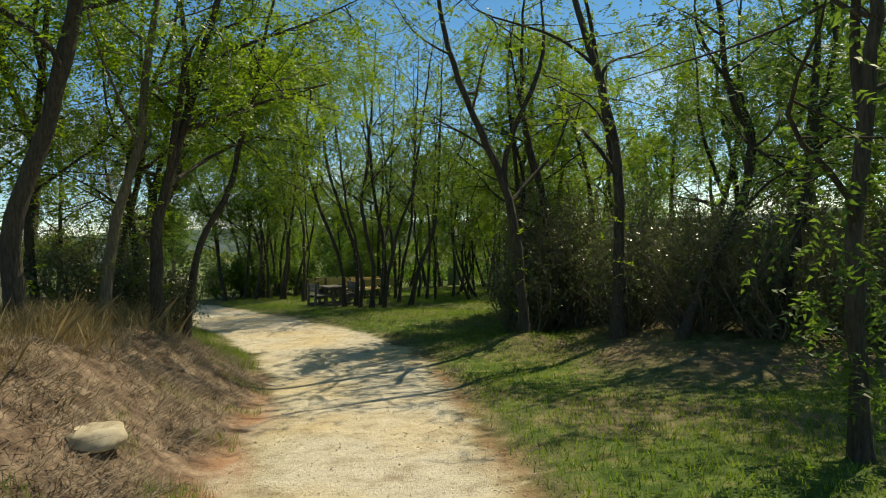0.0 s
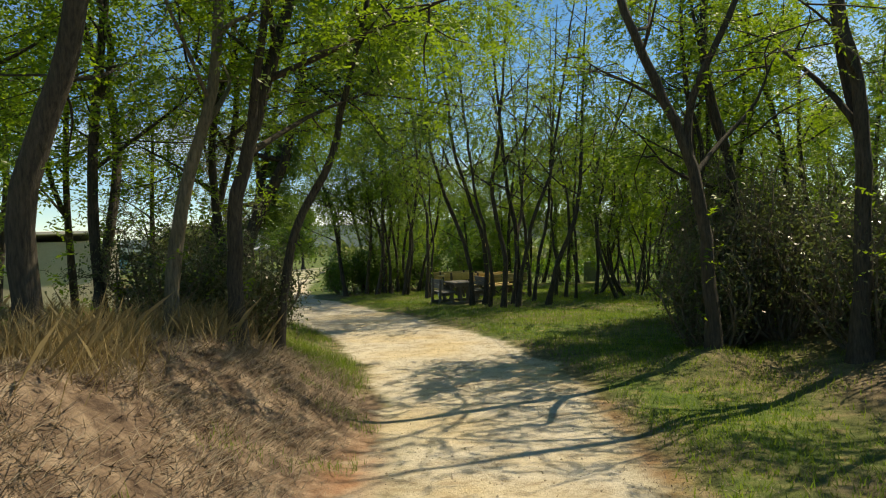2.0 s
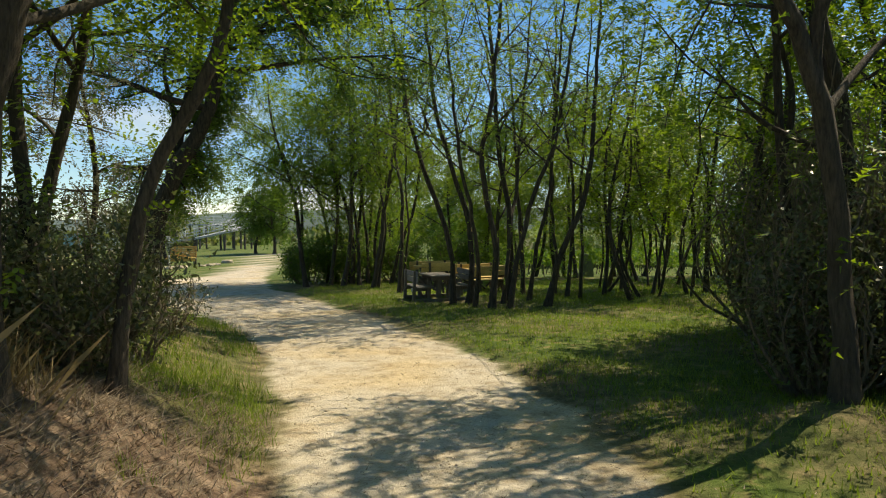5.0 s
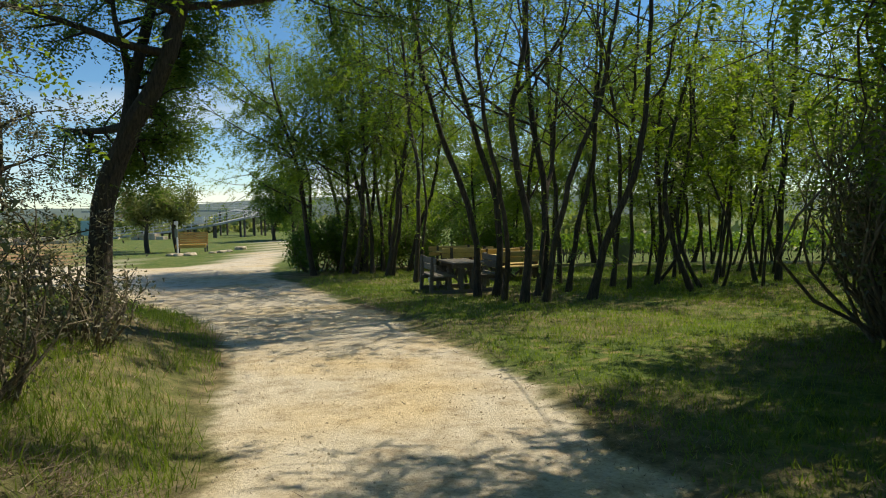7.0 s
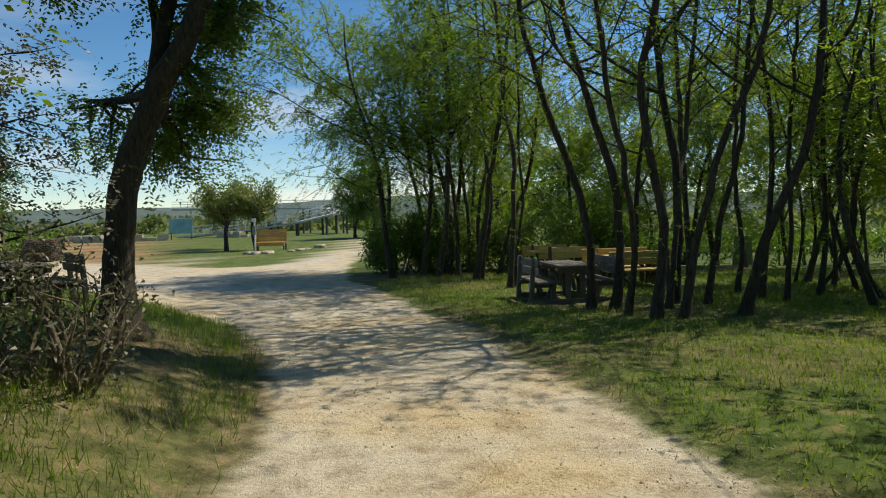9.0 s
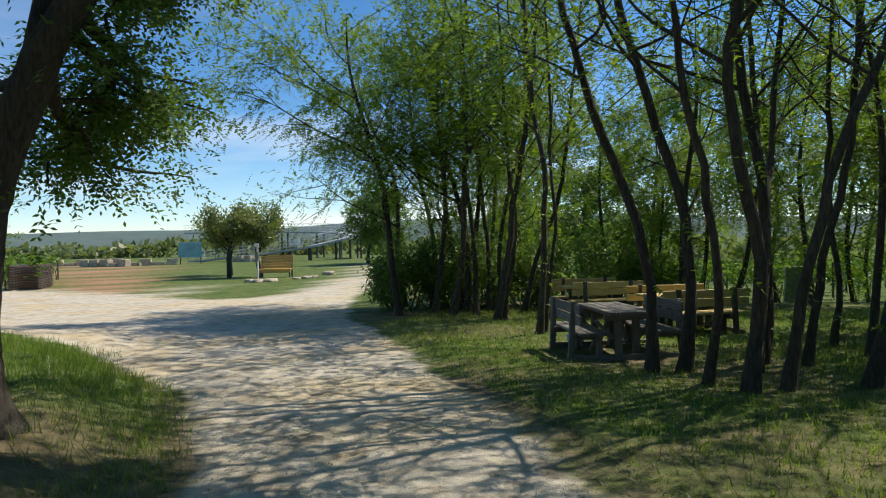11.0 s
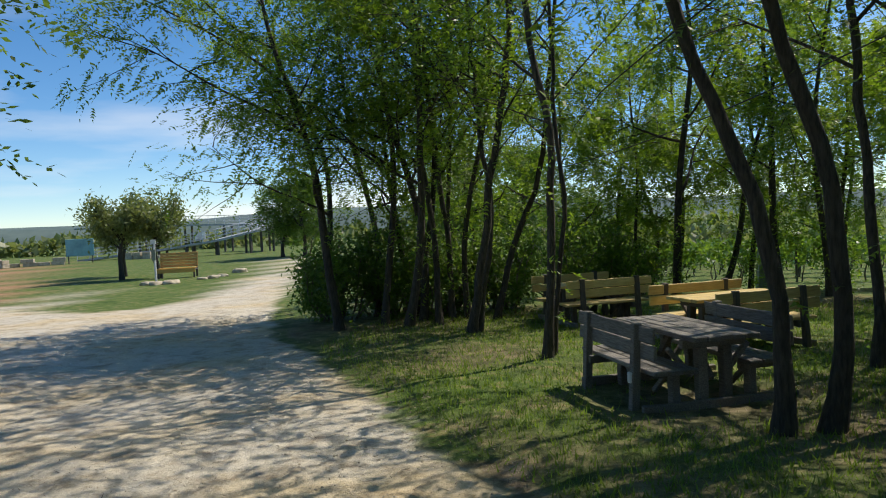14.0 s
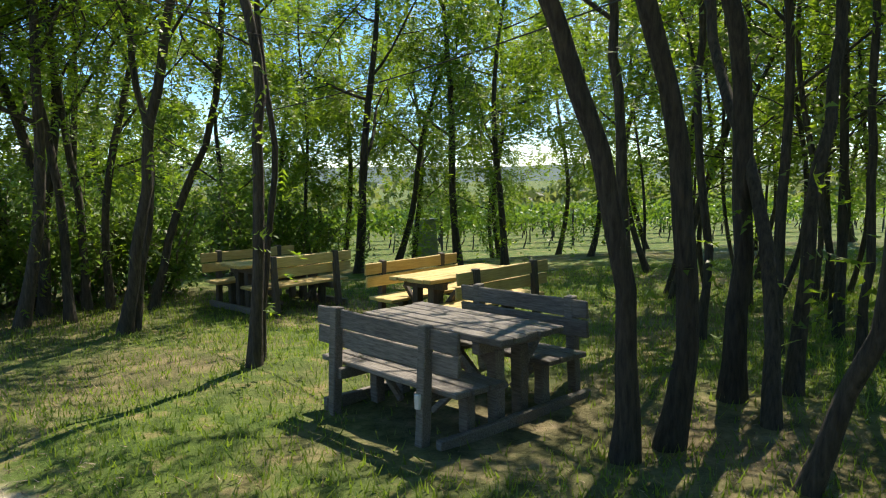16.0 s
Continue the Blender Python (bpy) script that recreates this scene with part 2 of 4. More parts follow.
def tube(points, radii, sides=8, bumpy=0.0, rng=None):
    """A tapered tube round a line of points: verts and quads."""
    pts, radii = np.asarray(points, float), np.asarray(radii, float)
    n = len(pts)
    tan = np.gradient(pts, axis=0)
    tan /= np.linalg.norm(tan, axis=1)[:, None] + 1e-9
    ref = np.where(np.abs(tan[:, 2:3]) > 0.9, np.array([[1.0, 0, 0]]), np.array([[0, 0, 1.0]]))
    ref = np.repeat(ref[:1], n, 0)
    u = np.cross(tan, ref)
    u /= np.linalg.norm(u, axis=1)[:, None] + 1e-9
    v = np.cross(tan, u)
    ang = np.linspace(0, 2 * np.pi, sides, endpoint=False)
    r = radii[:, None] * np.ones(sides)
    if bumpy:
        r = r * (1 + rng.normal(0, bumpy, (n, sides)))
    verts = pts[:, None] + r[..., None] * (np.cos(ang)[None, :, None] * u[:, None] + np.sin(ang)[None, :, None] * v[:, None])
    i, j = np.meshgrid(np.arange(n - 1), np.arange(sides), indexing="ij")
    j2 = (j + 1) % sides
    quads = np.stack([i * sides + j, i * sides + j2, (i + 1) * sides + j2, (i + 1) * sides + j], -1).reshape(-1, 4)
    return verts.reshape(-1, 3), quads


def joined(pieces):
    vs, fs, k = [], [], 0
    for v, f in pieces:
        vs.append(v)
        fs.append(f + k)
        k += len(v)
    return np.concatenate(vs), np.concatenate(fs)


def kites(base, along, side, length, width):
    """Leaflets as folded kites: arrays of bases, directions and half-width directions."""
    mid = base + along * (length * 0.45)[:, None]
    v = np.stack([base, mid + side * (width / 2)[:, None], base + along * length[:, None], mid - side * (width / 2)[:, None]], 1)
    f = np.arange(len(base) * 4).reshape(-1, 4)
    return v.reshape(-1, 3), f


def unit(a):
    return a / (np.linalg.norm(a, axis=-1, keepdims=True) + 1e-9)


def slips(base, along, side, length, width):
    """Leaflets as slim triangles."""
    v = np.stack([base - side * (width / 2)[:, None], base + side * (width / 2)[:, None], base + along * length[:, None]], 1)
    return v.reshape(-1, 3), np.arange(len(base) * 3).reshape(-1, 3)


def sprays(anchors, dirs, rng, leaflets=9, length=0.28, leaf=0.07, width=0.033, droop=0.35, shape=slips):
    """Feather leaves: a stalk with leaflets in pairs and one at the tip."""
    n = len(anchors)
    d = unit(dirs + rng.normal(0, 0.45, (n, 3)) + np.array([0, 0, -droop]))
    s = unit(np.cross(d, np.array([0, 0, 1.0]) + rng.normal(0, 0.25, (n, 3))))
    up = np.cross(s, d)
    L = length * rng.uniform(0.7, 1.25, n)
    B, A, W = [], [], []
    for k in range(leaflets):
        f = (k // 2 + 1) / ((leaflets + 1) // 2)
        sgn = 0 if k == leaflets - 1 else (1 if k % 2 else -1)
        pos = anchors + d * (L * f)[:, None] + np.array([0, 0, -1.0]) * (droop * 0.35 * L * f * f)[:, None]
        al = unit(d * (0.5 if sgn else 1.0) + s * sgn * 0.9 + rng.normal(0, 0.25, (n, 3)))
        B.append(pos)
        A.append(al)
        W.append(unit(np.cross(al, up + rng.normal(0, 0.35, (n, 3)))))
    B, A, W = np.concatenate(B), np.concatenate(A), np.concatenate(W)
    m = len(B)
    return shape(B, A, W, leaf * rng.uniform(0.7, 1.2, m), width * rng.uniform(0.8, 1.2, m))


# ---- the lie of the land ----
EDGE_L = ([-12, -3, 6, 12, 15.2, 17, 19.5, 22, 24, 26], [-2.2, -1.9, -2.1, -2.95, -4.05, -4.95, -6.1, -7.6, -9.3, -12.5])
EDGE_R = ([-12, -3, 5.7, 10.5, 14.6, 16.5, 18.8, 21.4, 24.5, 27, 31, 33, 38.6, 50, 58, 80], [1.3, 1.0, 0.55, 0.05, -0.5, -1.2, -2.1, -3.6, -5.5, -7.3, -10, -11.6, -14.2, -18.9, -22.5, -31])
SAND = [(-2.2, -12), (-1.9, -3), (-2.1, 6), (-2.95, 12), (-4.05, 15.2), (-4.95, 17), (-6.1, 19.5), (-7.6, 22), (-9.3, 24), (-12.5, 26), (-18, 27.5), (-30, 28.5), (-60, 38),
        (-60, 50), (-33, 43), (-25.5, 40), (-20.3, 37.6), (-17.9, 38.2), (-18.4, 42), (-21.8, 54), (-26.5, 66), (-33, 80), (-29.5, 80), (-22.5, 60), (-18.6, 50), (-14.2, 38.6),
        (-11.6, 33), (-10, 31), (-7.3, 27), (-5.5, 24.5), (-3.6, 21.4), (-2.1, 18.8), (-1.2, 16.5), (-0.5, 14.6), (0.05, 10.5), (0.55, 5.7), (1.0, -3), (1.3, -12)]
RED = [(-27.2, 38.8), (-24.2, 39.8), (-62, 80), (-80, 86)]


def smooth(t):
    t = np.clip(t, 0, 1)
    return t * t * (3 - 2 * t)


def inside(x, y, poly):
    """Signed distance to a polygon, positive within."""
    p = np.array(poly, float)
    best, odd = np.full(x.shape, 1e9), np.zeros(x.shape, bool)
    for (ax, ay), (bx, by) in zip(p, np.roll(p, -1, 0)):
        ex, ey = bx - ax, by - ay
        t = np.clip(((x - ax) * ex + (y - ay) * ey) / (ex * ex + ey * ey), 0, 1)
        best = np.minimum(best, np.hypot(x - ax - t * ex, y - ay - t * ey))
        cross = ((ay > y) != (by > y)) & (x < ex * (y - ay) / (ey if ey else 1e-9) + ax)
        odd ^= cross
    return np.where(odd, best, -best)


def ripple(x, y, f, s):
    """Cheap smooth unevenness about one high."""
    return (np.sin(x * f + s) * np.cos(y * f * 1.13 - s * 2) + np.sin((x * 0.6 + y * 0.8) * f * 1.7 + s * 3) * 0.6 + np.sin((x * 0.8 - y * 0.55) * f * 2.9 - s) * 0.35) / 1.95


def height(x, y):
    x, y = np.asarray(x, float), np.asarray(y, float)
    z = np.interp(y, [-40, 0, 12], [0.8, 0, -0.5])
    dl = np.interp(y, *EDGE_L) - x
    dr = x - np.interp(y, *EDGE_R)
    bank = np.interp(y, [-40, 8, 11.5, 13.5, 16, 20, 24, 28, 40], [1.25, 1.25, 1.15, 0.85, 0.5, 0.42, 0.38, 0.15, 0.0])
    run = np.interp(y, [0, 9, 13, 18, 24], [2.5, 2.3, 2.2, 2.0, 2.5])
    side = smooth(dl / run) * (1 + 0.10 * ripple(x, y, 2.1, 1.3) + 0.07 * ripple(x, y, 5.0, 0.4) + 0.035 * ripple(x, y, 13.0, 1.4))
    z = z + np.where(y < 44, bank * side, 0)
    near = smooth((34 - y) / 6) * smooth((y + 8) / 4)
    z = z + 0.07 * smooth(dr / 0.9) * near + 0.03 * ripple(x, y, 1.6, 0.7) * smooth(dr / 1.2) * near
    z = z + 0.28 * np.exp(-((x - 1.6) ** 2 + (y - 14.9) ** 2) / 0.7) + 0.3 * smooth((x - 1.8) / 2.5) * smooth((y - 9) / 4) * smooth((23 - y) / 4)
    fall = smooth((x + 15) / 9)
    z = z - fall * (1.0 * smooth((y - 37) / 12) + 2.2 * smooth((y - 50) / 60))
    z = z + 0.5 * np.exp(-((x + 18.0) / 3.0) ** 2 - ((y - 23.4) / 3.2) ** 2)
    z = z + 0.012 * ripple(x, y, 5.2, 2.2) + 0.018 * ripple(x, y, 1.1, 0.2)
    return z


def gz(x, y):
    return float(height(np.array([x]), np.array([y]))[0])


def axis_lines(lo, hi, step, far):
    mid = np.arange(lo, hi + 1e-6, step)
    out, d = [], step
    reach = 0.0
    while reach < far:
        d *= 1.22
        reach += d
        out.append(reach)
    out = np.array(out)
    return np.concatenate([lo - out[::-1], mid, hi + out])


def build_ground():
    xs, ys = axis_lines(-15.0, 7.0, 0.1, 2500), axis_lines(-2.0, 37.0, 0.1, 2500)
    X, Y = np.meshgrid(xs, ys, indexing="ij")
    Z = height(X, Y)
    nx, ny = X.shape
    i, j = np.meshgrid(np.arange(nx - 1), np.arange(ny - 1), indexing="ij")
    quads = np.stack([i * ny + j, (i + 1) * ny + j, (i + 1) * ny + j + 1, i * ny + j + 1], -1).reshape(-1, 4)
    me = mesh_np("ground", np.stack([X, Y, Z], -1).reshape(-1, 3), quads, GROUND, True)
    wob = 0.16 * ripple(X, Y, 2.7, 0.9) + 0.09 * ripple(X, Y, 7.9, 2.1)
    sd = inside(X, Y, SAND) + wob
    sand = smooth((sd + 0.07 * ripple(X, Y, 17.0, 0.6) + 0.08) / 0.2)
    dl, dr = np.interp(Y, *EDGE_L) - X, X - np.interp(Y, *EDGE_R)
    near_l = (X > -40) & (Y < 22)
    dirt = np.where(near_l, smooth((dl + 0.25) / 0.3) * smooth((15.0 - Y) / 2.0) * (1 - 0.75 * smooth((dl - 2.1) / 0.9)), 0)
    dirt = np.maximum(dirt, smooth((sd + 0.55) / 0.35) * (1 - sand) * 0.75 * (0.6 + 0.6 * ripple(X, Y, 0.9, 0.3)) * (Y < 26))
    litter = smooth((X - 1.0 - 0.15 * (Y - 8)) / 1.5) * smooth((Y - 8.5) / 2.0) * smooth((24 - Y) / 4) * (0.75 + 0.5 * ripple(X, Y, 1.2, 1.1))
    litter = np.maximum(litter, np.where(near_l, smooth((dl - 2.0) / 0.8) * smooth((19 - Y) / 3), 0))
    ring = lambda cx, cy, r: np.exp(-((X - cx) ** 2 + (Y - cy) ** 2) / (r * r))
    litter = np.maximum(litter, 0.9 * ring(-2.9, 26.6, 1.3) + 0.8 * ring(-9.0, 34.4, 2.2) + 0.9 * ring(-8.70, 20.65, 1.8) + 0.55 * ring(-5.4, 15.4, 1.9) + 0.6 * ring(-7.2, 18.0, 1.5))
    litter = np.maximum(litter, np.clip(0.7 * ripple(X, Y, 0.9, 2.6) + 0.22 + 0.3 * ripple(X, Y, 3.3, 1.6), 0, 0.8) * (dr > 0.3) * smooth((42 - Y) / 4))
    track = smooth((1.3 - np.abs(X + 23.5 + (Y - 40) * 0.45)) / 0.8) * smooth((49 - Y) / 8) * smooth((Y - 37) / 2) * 0.7
    sand = np.maximum(sand, track)
    red = smooth((inside(X, Y, RED) + wob * 3) / 0.8)
    fringe = np.exp(-((dl + 0.1 + wob) / 0.32) ** 2) * smooth((13 - Y) / 3) + 0.7 * np.exp(-((dr + 0.05 + wob) / 0.22) ** 2) * smooth((16 - Y) / 4)
    fringe = np.clip(fringe * (0.75 + 0.5 * ripple(X, Y, 1.8, 0.4)), 0, 1) * (X > -40)
    sand = sand * (1 - 0.6 * fringe)
    red = np.maximum(red, fringe)
    dirt = np.maximum(dirt, 0.6 * ring(-4.6, 27.6, 0.8))
    for name, w in (("w_sand", sand), ("w_dirt", np.clip(dirt, 0, 1)), ("w_litter", np.clip(litter, 0, 1)), ("w_red", red)):
        me.attributes.new(name, "FLOAT", "POINT").data.foreach_set("value", w.astype(np.float32).ravel())
    return tagged(new("ground", me), "sandy cart track with grass verges, brown bank and leaf litter", "ground", kind="structure")


build_ground()


def hills():
    """A low wooded ridge along the horizon."""
    a = np.linspace(radians(-70), radians(110), 90)
    V = []
    for k, (r, h) in enumerate([(1400, -6), (1500, 0.75), (1650, 1.0), (1900, -0.1)]):
        top = 34 + 14 * np.sin(a * 2.3 + 0.9) + 6 * np.sin(a * 7.1) + 2.5 * np.sin(a * 19)
        V.append(np.stack([-np.sin(a) * r, np.cos(a) * r, np.where(h > 0, h * top, h)], -1))
    V = np.stack(V, 0)
    m, n = V.shape[:2]
    i, j = np.meshgrid(np.arange(m - 1), np.arange(n - 1), indexing="ij")
    q = np.stack([i * n + j, i * n + j + 1, (i + 1) * n + j + 1, (i + 1) * n + j], -1).reshape(-1, 4)
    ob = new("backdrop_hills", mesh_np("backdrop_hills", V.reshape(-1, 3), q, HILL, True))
    tagged(ob, "low wooded ridge far away, coloured blue-green by haze", "hills", kind="structure")


hills()


# ---- trees ----
def wavy(start, end, n, sway, rng, power=1.0):
    """A line from start to end that sways."""
    t = np.linspace(0, 1, n)
    p = np.outer(1 - t, start) + np.outer(t, end)
    d = np.linalg.norm(np.subtract(end, start))
    for k in (1, 2, 3):
        amp = sway * d / k ** 1.3
        p += np.sin(np.pi * t * k)[:, None] * rng.normal(0, amp, 3) * np.array([1, 1, 0.35])
    return p


def crooked(via, tall, lean, n, rng):
    """A trunk line that rises through a few way points and leans on to its full height."""
    pts = [np.array([0, 0, -0.12])] + [np.array(p, float) for p in via]
    rest = tall - pts[-1][2]
    for f in (0.5, 1.0):
        pts.append(np.array([pts[len(via)][0] + lean[0] * f, pts[len(via)][1] + lean[1] * f, pts[len(via)][2] + rest * f]))
    pts = np.array(pts)
    d = np.concatenate([[0], np.cumsum(np.linalg.norm(np.diff(pts, axis=0), axis=1))])
    t = np.linspace(0, d[-1], n * 6)
    line = np.stack([np.interp(t, d, pts[:, c]) for c in range(3)], -1)
    for _ in range(30):
        line[1:-1] = (line[:-2] + line[1:-1] * 2 + line[2:]) / 4
    line = line[np.linspace(0, n * 6 - 1, n).astype(int)]
    line[2:, :2] += rng.normal(0, 0.016, (n - 2, 2))
    return line


def furrowed(line, rad, rng):
    """A thick trunk with ridged bark and a flared foot."""
    n, sides = 110, 34
    f = np.linspace(0, 1, n) ** 1.3
    s = np.linspace(0, 1, len(line))
    fine = np.stack([np.interp(f, s, line[:, c]) for c in range(3)], -1)
    r = np.interp(f, s, rad) * (1 + 0.35 * np.exp(-np.maximum(fine[:, 2], 0) / 0.16))
    v, q = tube(fine, r, sides)
    i, j = np.meshgrid(np.arange(n), np.arange(sides), indexing="ij")
    ridge = 0.055 * np.sin(j / sides * 2 * np.pi * 8 + 1.6 * np.sin(i * 0.21) + 0.8 * np.sin(i * 0.57)) + 0.03 * np.sin(j * 2.3 + i * 0.4) + rng.normal(0, 0.018, (n, sides))
    c = np.repeat(fine, sides, 0)
    return c + (v - c) * (1 + ridge.reshape(-1, 1)), q


def locust(x, y, tall, r, lean=(0, 0), seed=0, start=0.35, limbs=7, leaves=700, spread=0.34, leaf=0.078, bark=None, mat=None, fork=0.0,
           label="locust tree with dark furrowed bark and feathery green leaves", group="locust trees", bend=None, sway=0.05, low=0.0, rise=(0.25, 0.9), reach=(), shape=slips, via=(), mark=0):
    """A tree: trunk, limbs with branches, and feather leaves along the outer branches."""
    rng = np.random.default_rng(seed)
    bark, mat = bark or BARK, mat or LOCUST
    z = gz(x, y)
    tall, r, leaves, start = tall * 1.22, r * 0.76, int(leaves * 3.0), start * 0.78
    t = thing("locust_tree", (x, y, z), label, "tree", group)
    top = np.array([lean[0] * 1.1, lean[1] * 1.1, tall])
    s = np.linspace(0, 1, 26)
    if via:
        line = crooked(via, tall, lean, 26, rng)
        bend = None
    else:
        line = wavy(np.array([0, 0, -0.12]), top, 26, sway, rng)
    if bend:
        line[:, :2] += np.sin(np.pi * s)[:, None] * np.array(bend)
    rad = r * (1 - s) ** 0.75 + 0.012
    rad[0] *= 1.55
    rad[1] *= 1.2
    if r > 0.17:
        part_np("trunk", *furrowed(line, rad, rng), bark, t, smooth=True)
    else:
        part_np("trunk", *tube(line, rad, 10, 0.05, rng), bark, t, smooth=True)
    if mark:
        c = [float(np.interp(mark, line[:, 2], line[:, i])) for i in range(2)]
        rm = float(np.interp(mark, line[:, 2], rad))
        part("paint_mark", board((0.024, rm * 1.5, 0.11), (c[0] - 0.93 * rm, c[1] + 0.3 * rm, mark), (0, 0, -18), 0.008), YELLOW_WOOD, t, "yellow paint mark on the bark")
    anchors, dirs = [], []
    ga = rng.uniform(0, 6.28)
    for k in range(limbs):
        f = start + (0.93 - start) * (k + rng.uniform(0.1, 0.9)) / limbs
        b = np.array([np.interp(f, s, line[:, c]) for c in range(3)])
        rb = float(np.interp(f, s, rad)) * rng.uniform(0.35, 0.6)
        ga += 2.4 + rng.normal(0, 0.4)
        out = np.array([math.cos(ga), math.sin(ga), 0])
        ln = tall * spread * rng.uniform(0.7, 1.25) * (1.15 - 0.55 * f)
        tip = b + out * ln * rng.uniform(0.6, 0.95) + np.array([0, 0, ln * rng.uniform(*rise)])
        lim = wavy(b, tip, 9, 0.07, rng)
        sl = np.linspace(0, 1, 9)
        twigs = [tube(lim, np.maximum(rb * (1 - sl) ** 0.8, 0.006), 6)]
        for q in range(5):
            g = 0.2 + 0.8 * (q + rng.uniform(0, 1)) / 5
            c = np.array([np.interp(g, sl, lim[:, w]) for w in range(3)])
            sub = unit(rng.normal(0, 1, 3) * np.array([1, 1, 0.5]) + out * 0.4)
            sl2 = ln * rng.uniform(0.35, 0.7)
            end = c + sub * sl2 + np.array([0, 0, -0.15 * sl2])
            br = wavy(c, end, 6, 0.06, rng)
            twigs.append(tube(br, np.maximum(rb * 0.38 * np.linspace(1, 0.15, 6), 0.004), 4))
            m = max(2, int(leaves / (limbs * 5)))
            g2 = rng.uniform(0.0, 1.1, m)
            pts = np.stack([np.interp(g2, np.linspace(0, 1, 6), br[:, w]) for w in range(3)], -1) + rng.normal(0, 0.13 * sl2 + 0.06, (m, 3))
            anchors.append(pts)
            dirs.append(np.repeat(sub[None], m, 0))
        part_np("limb", *joined(twigs), bark, t, smooth=True)
    for bz, off, m in reach:
        m = int(m * (1.0 if shape is kites else 1.7))
        f = bz / tall
        b = np.array([np.interp(f, s, line[:, c]) for c in range(3)])
        lim = wavy(b, b + np.array(off), 14, 0.05, rng)
        sl = np.linspace(0, 1, 14)
        rb = float(np.interp(f, s, rad)) * 0.6
        twigs = [tube(lim, np.maximum(rb * (1 - sl) ** 0.7, 0.008), 7)]
        ln = float(np.linalg.norm(off))
        for q in range(9):
            g = 0.3 + 0.7 * (q + rng.uniform(0, 1)) / 9
            c = np.array([np.interp(g, sl, lim[:, w]) for w in range(3)])
            sub = unit(rng.normal(0, 1, 3) * np.array([1, 1, 0.6]) + np.array(off) / ln * 0.6)
            br = wavy(c, c + sub * ln * rng.uniform(0.2, 0.45) + np.array([0, 0, -0.1]), 6, 0.08, rng)
            twigs.append(tube(br, np.maximum(rb * 0.35 * np.linspace(1, 0.2, 6), 0.004), 4))
            g2 = rng.uniform(0.1, 1.1, m // 9)
            anchors.append(np.stack([np.interp(g2, np.linspace(0, 1, 6), br[:, w]) for w in range(3)], -1) + rng.normal(0, 0.16, (m // 9, 3)))
            dirs.append(np.repeat(sub[None], m // 9, 0))
        part_np("limb", *joined(twigs), bark, t, smooth=True)
    if fork:
        f = 0.3 + 0.1 * rng.random()
        b = np.array([np.interp(f, s, line[:, c]) for c in range(3)])
        a = rng.uniform(0, 6.28)
        tip = b + np.array([math.cos(a) * fork, math.sin(a) * fork, tall * (0.85 - f)])
        fk = wavy(b, tip, 14, 0.05, rng)
        sf = np.linspace(0, 1, 14)
        part_np("limb", *tube(fk, 0.7 * float(np.interp(f, s, rad)) * (1 - sf) ** 0.75 + 0.008, 8), bark, t, smooth=True)
        m = leaves // 8
        g2 = rng.uniform(0.45, 1.0, m)
        pts = np.stack([np.interp(g2, sf, fk[:, w]) for w in range(3)], -1) + rng.normal(0, 0.4, (m, 3))
        anchors.append(pts)
        dirs.append(rng.normal(0, 1, (m, 3)))
    if low:
        m = int(low)
        g2 = rng.uniform(0.08, start, m)
        pts = np.stack([np.interp(g2, s, line[:, w]) for w in range(3)], -1) + rng.normal(0, 0.28, (m, 3))
        anchors.append(pts)
        dirs.append(rng.normal(0, 1, (m, 3)))
    part_np("crown", *sprays(np.concatenate(anchors), np.concatenate(dirs), rng, leaf=leaf, width=leaf * (0.5 if shape is slips else 0.47), length=leaf * 3.8, droop=0.45, shape=shape), mat, t, "feathery backlit green leaves")
    return t


def shrub(x, y, tall, wide, seed, leaves=2600, mat=None, leaf=0.06, stems=20, label="dense dark thorny shrub with tangled stems", group="undergrowth", z=None):
    rng = np.random.default_rng(seed)
    tall *= 1.15
    mat, leaves, leaf = mat or SHRUB, int(leaves * 2.0), leaf * 1.3
    t = thing("shrub", (x, y, gz(x, y) if z is None else z), label, "shrub", group)
    wood, an = [], []
    for k in range(stems):
        a, rr = rng.uniform(0, 6.28), wide * math.sqrt(rng.random())
        tip = np.array([math.cos(a) * rr, math.sin(a) * rr, tall * rng.uniform(0.55, 1.0) * (1 - 0.35 * (rr / wide) ** 2)])
        base = np.array([math.cos(a) * rr * 0.35, math.sin(a) * rr * 0.35, -0.1])
        st = wavy(base, tip, 8, 0.12, rng)
        wood.append(tube(st, np.linspace(0.03, 0.005, 8) * rng.uniform(0.6, 1.2), 5))
        for q in range(4):
            g = rng.uniform(0.25, 1)
            c = np.array([np.interp(g, np.linspace(0, 1, 8), st[:, w]) for w in range(3)])
            e = c + rng.normal(0, 0.3, 3) * wide * 0.5 + np.array([0, 0, 0.1])
            wood.append(tube(wavy(c, e, 4, 0.1, rng), np.linspace(0.01, 0.003, 4), 4))
            m = leaves // (stems * 4)
            gg = rng.uniform(0.0, 1.1, m)[:, None]
            an.append(c + (e - c) * gg + rng.normal(0, 0.11 + 0.05 * wide, (m, 3)))
    an = np.concatenate(an)
    an[:, 2] = np.abs(an[:, 2])
    n = len(an)
    al = unit(rng.normal(0, 1, (n, 3)))
    sd = unit(np.cross(al, rng.normal(0, 1, (n, 3))))
    part_np("stem_tangle", *joined(wood), BARK_PALE, t, smooth=True)
    part_np("foliage", *slips(an, al, sd, leaf * 1.15 * rng.uniform(0.6, 1.3, n), leaf * 0.7 * rng.uniform(0.7, 1.2, n)), mat, t)
    return t


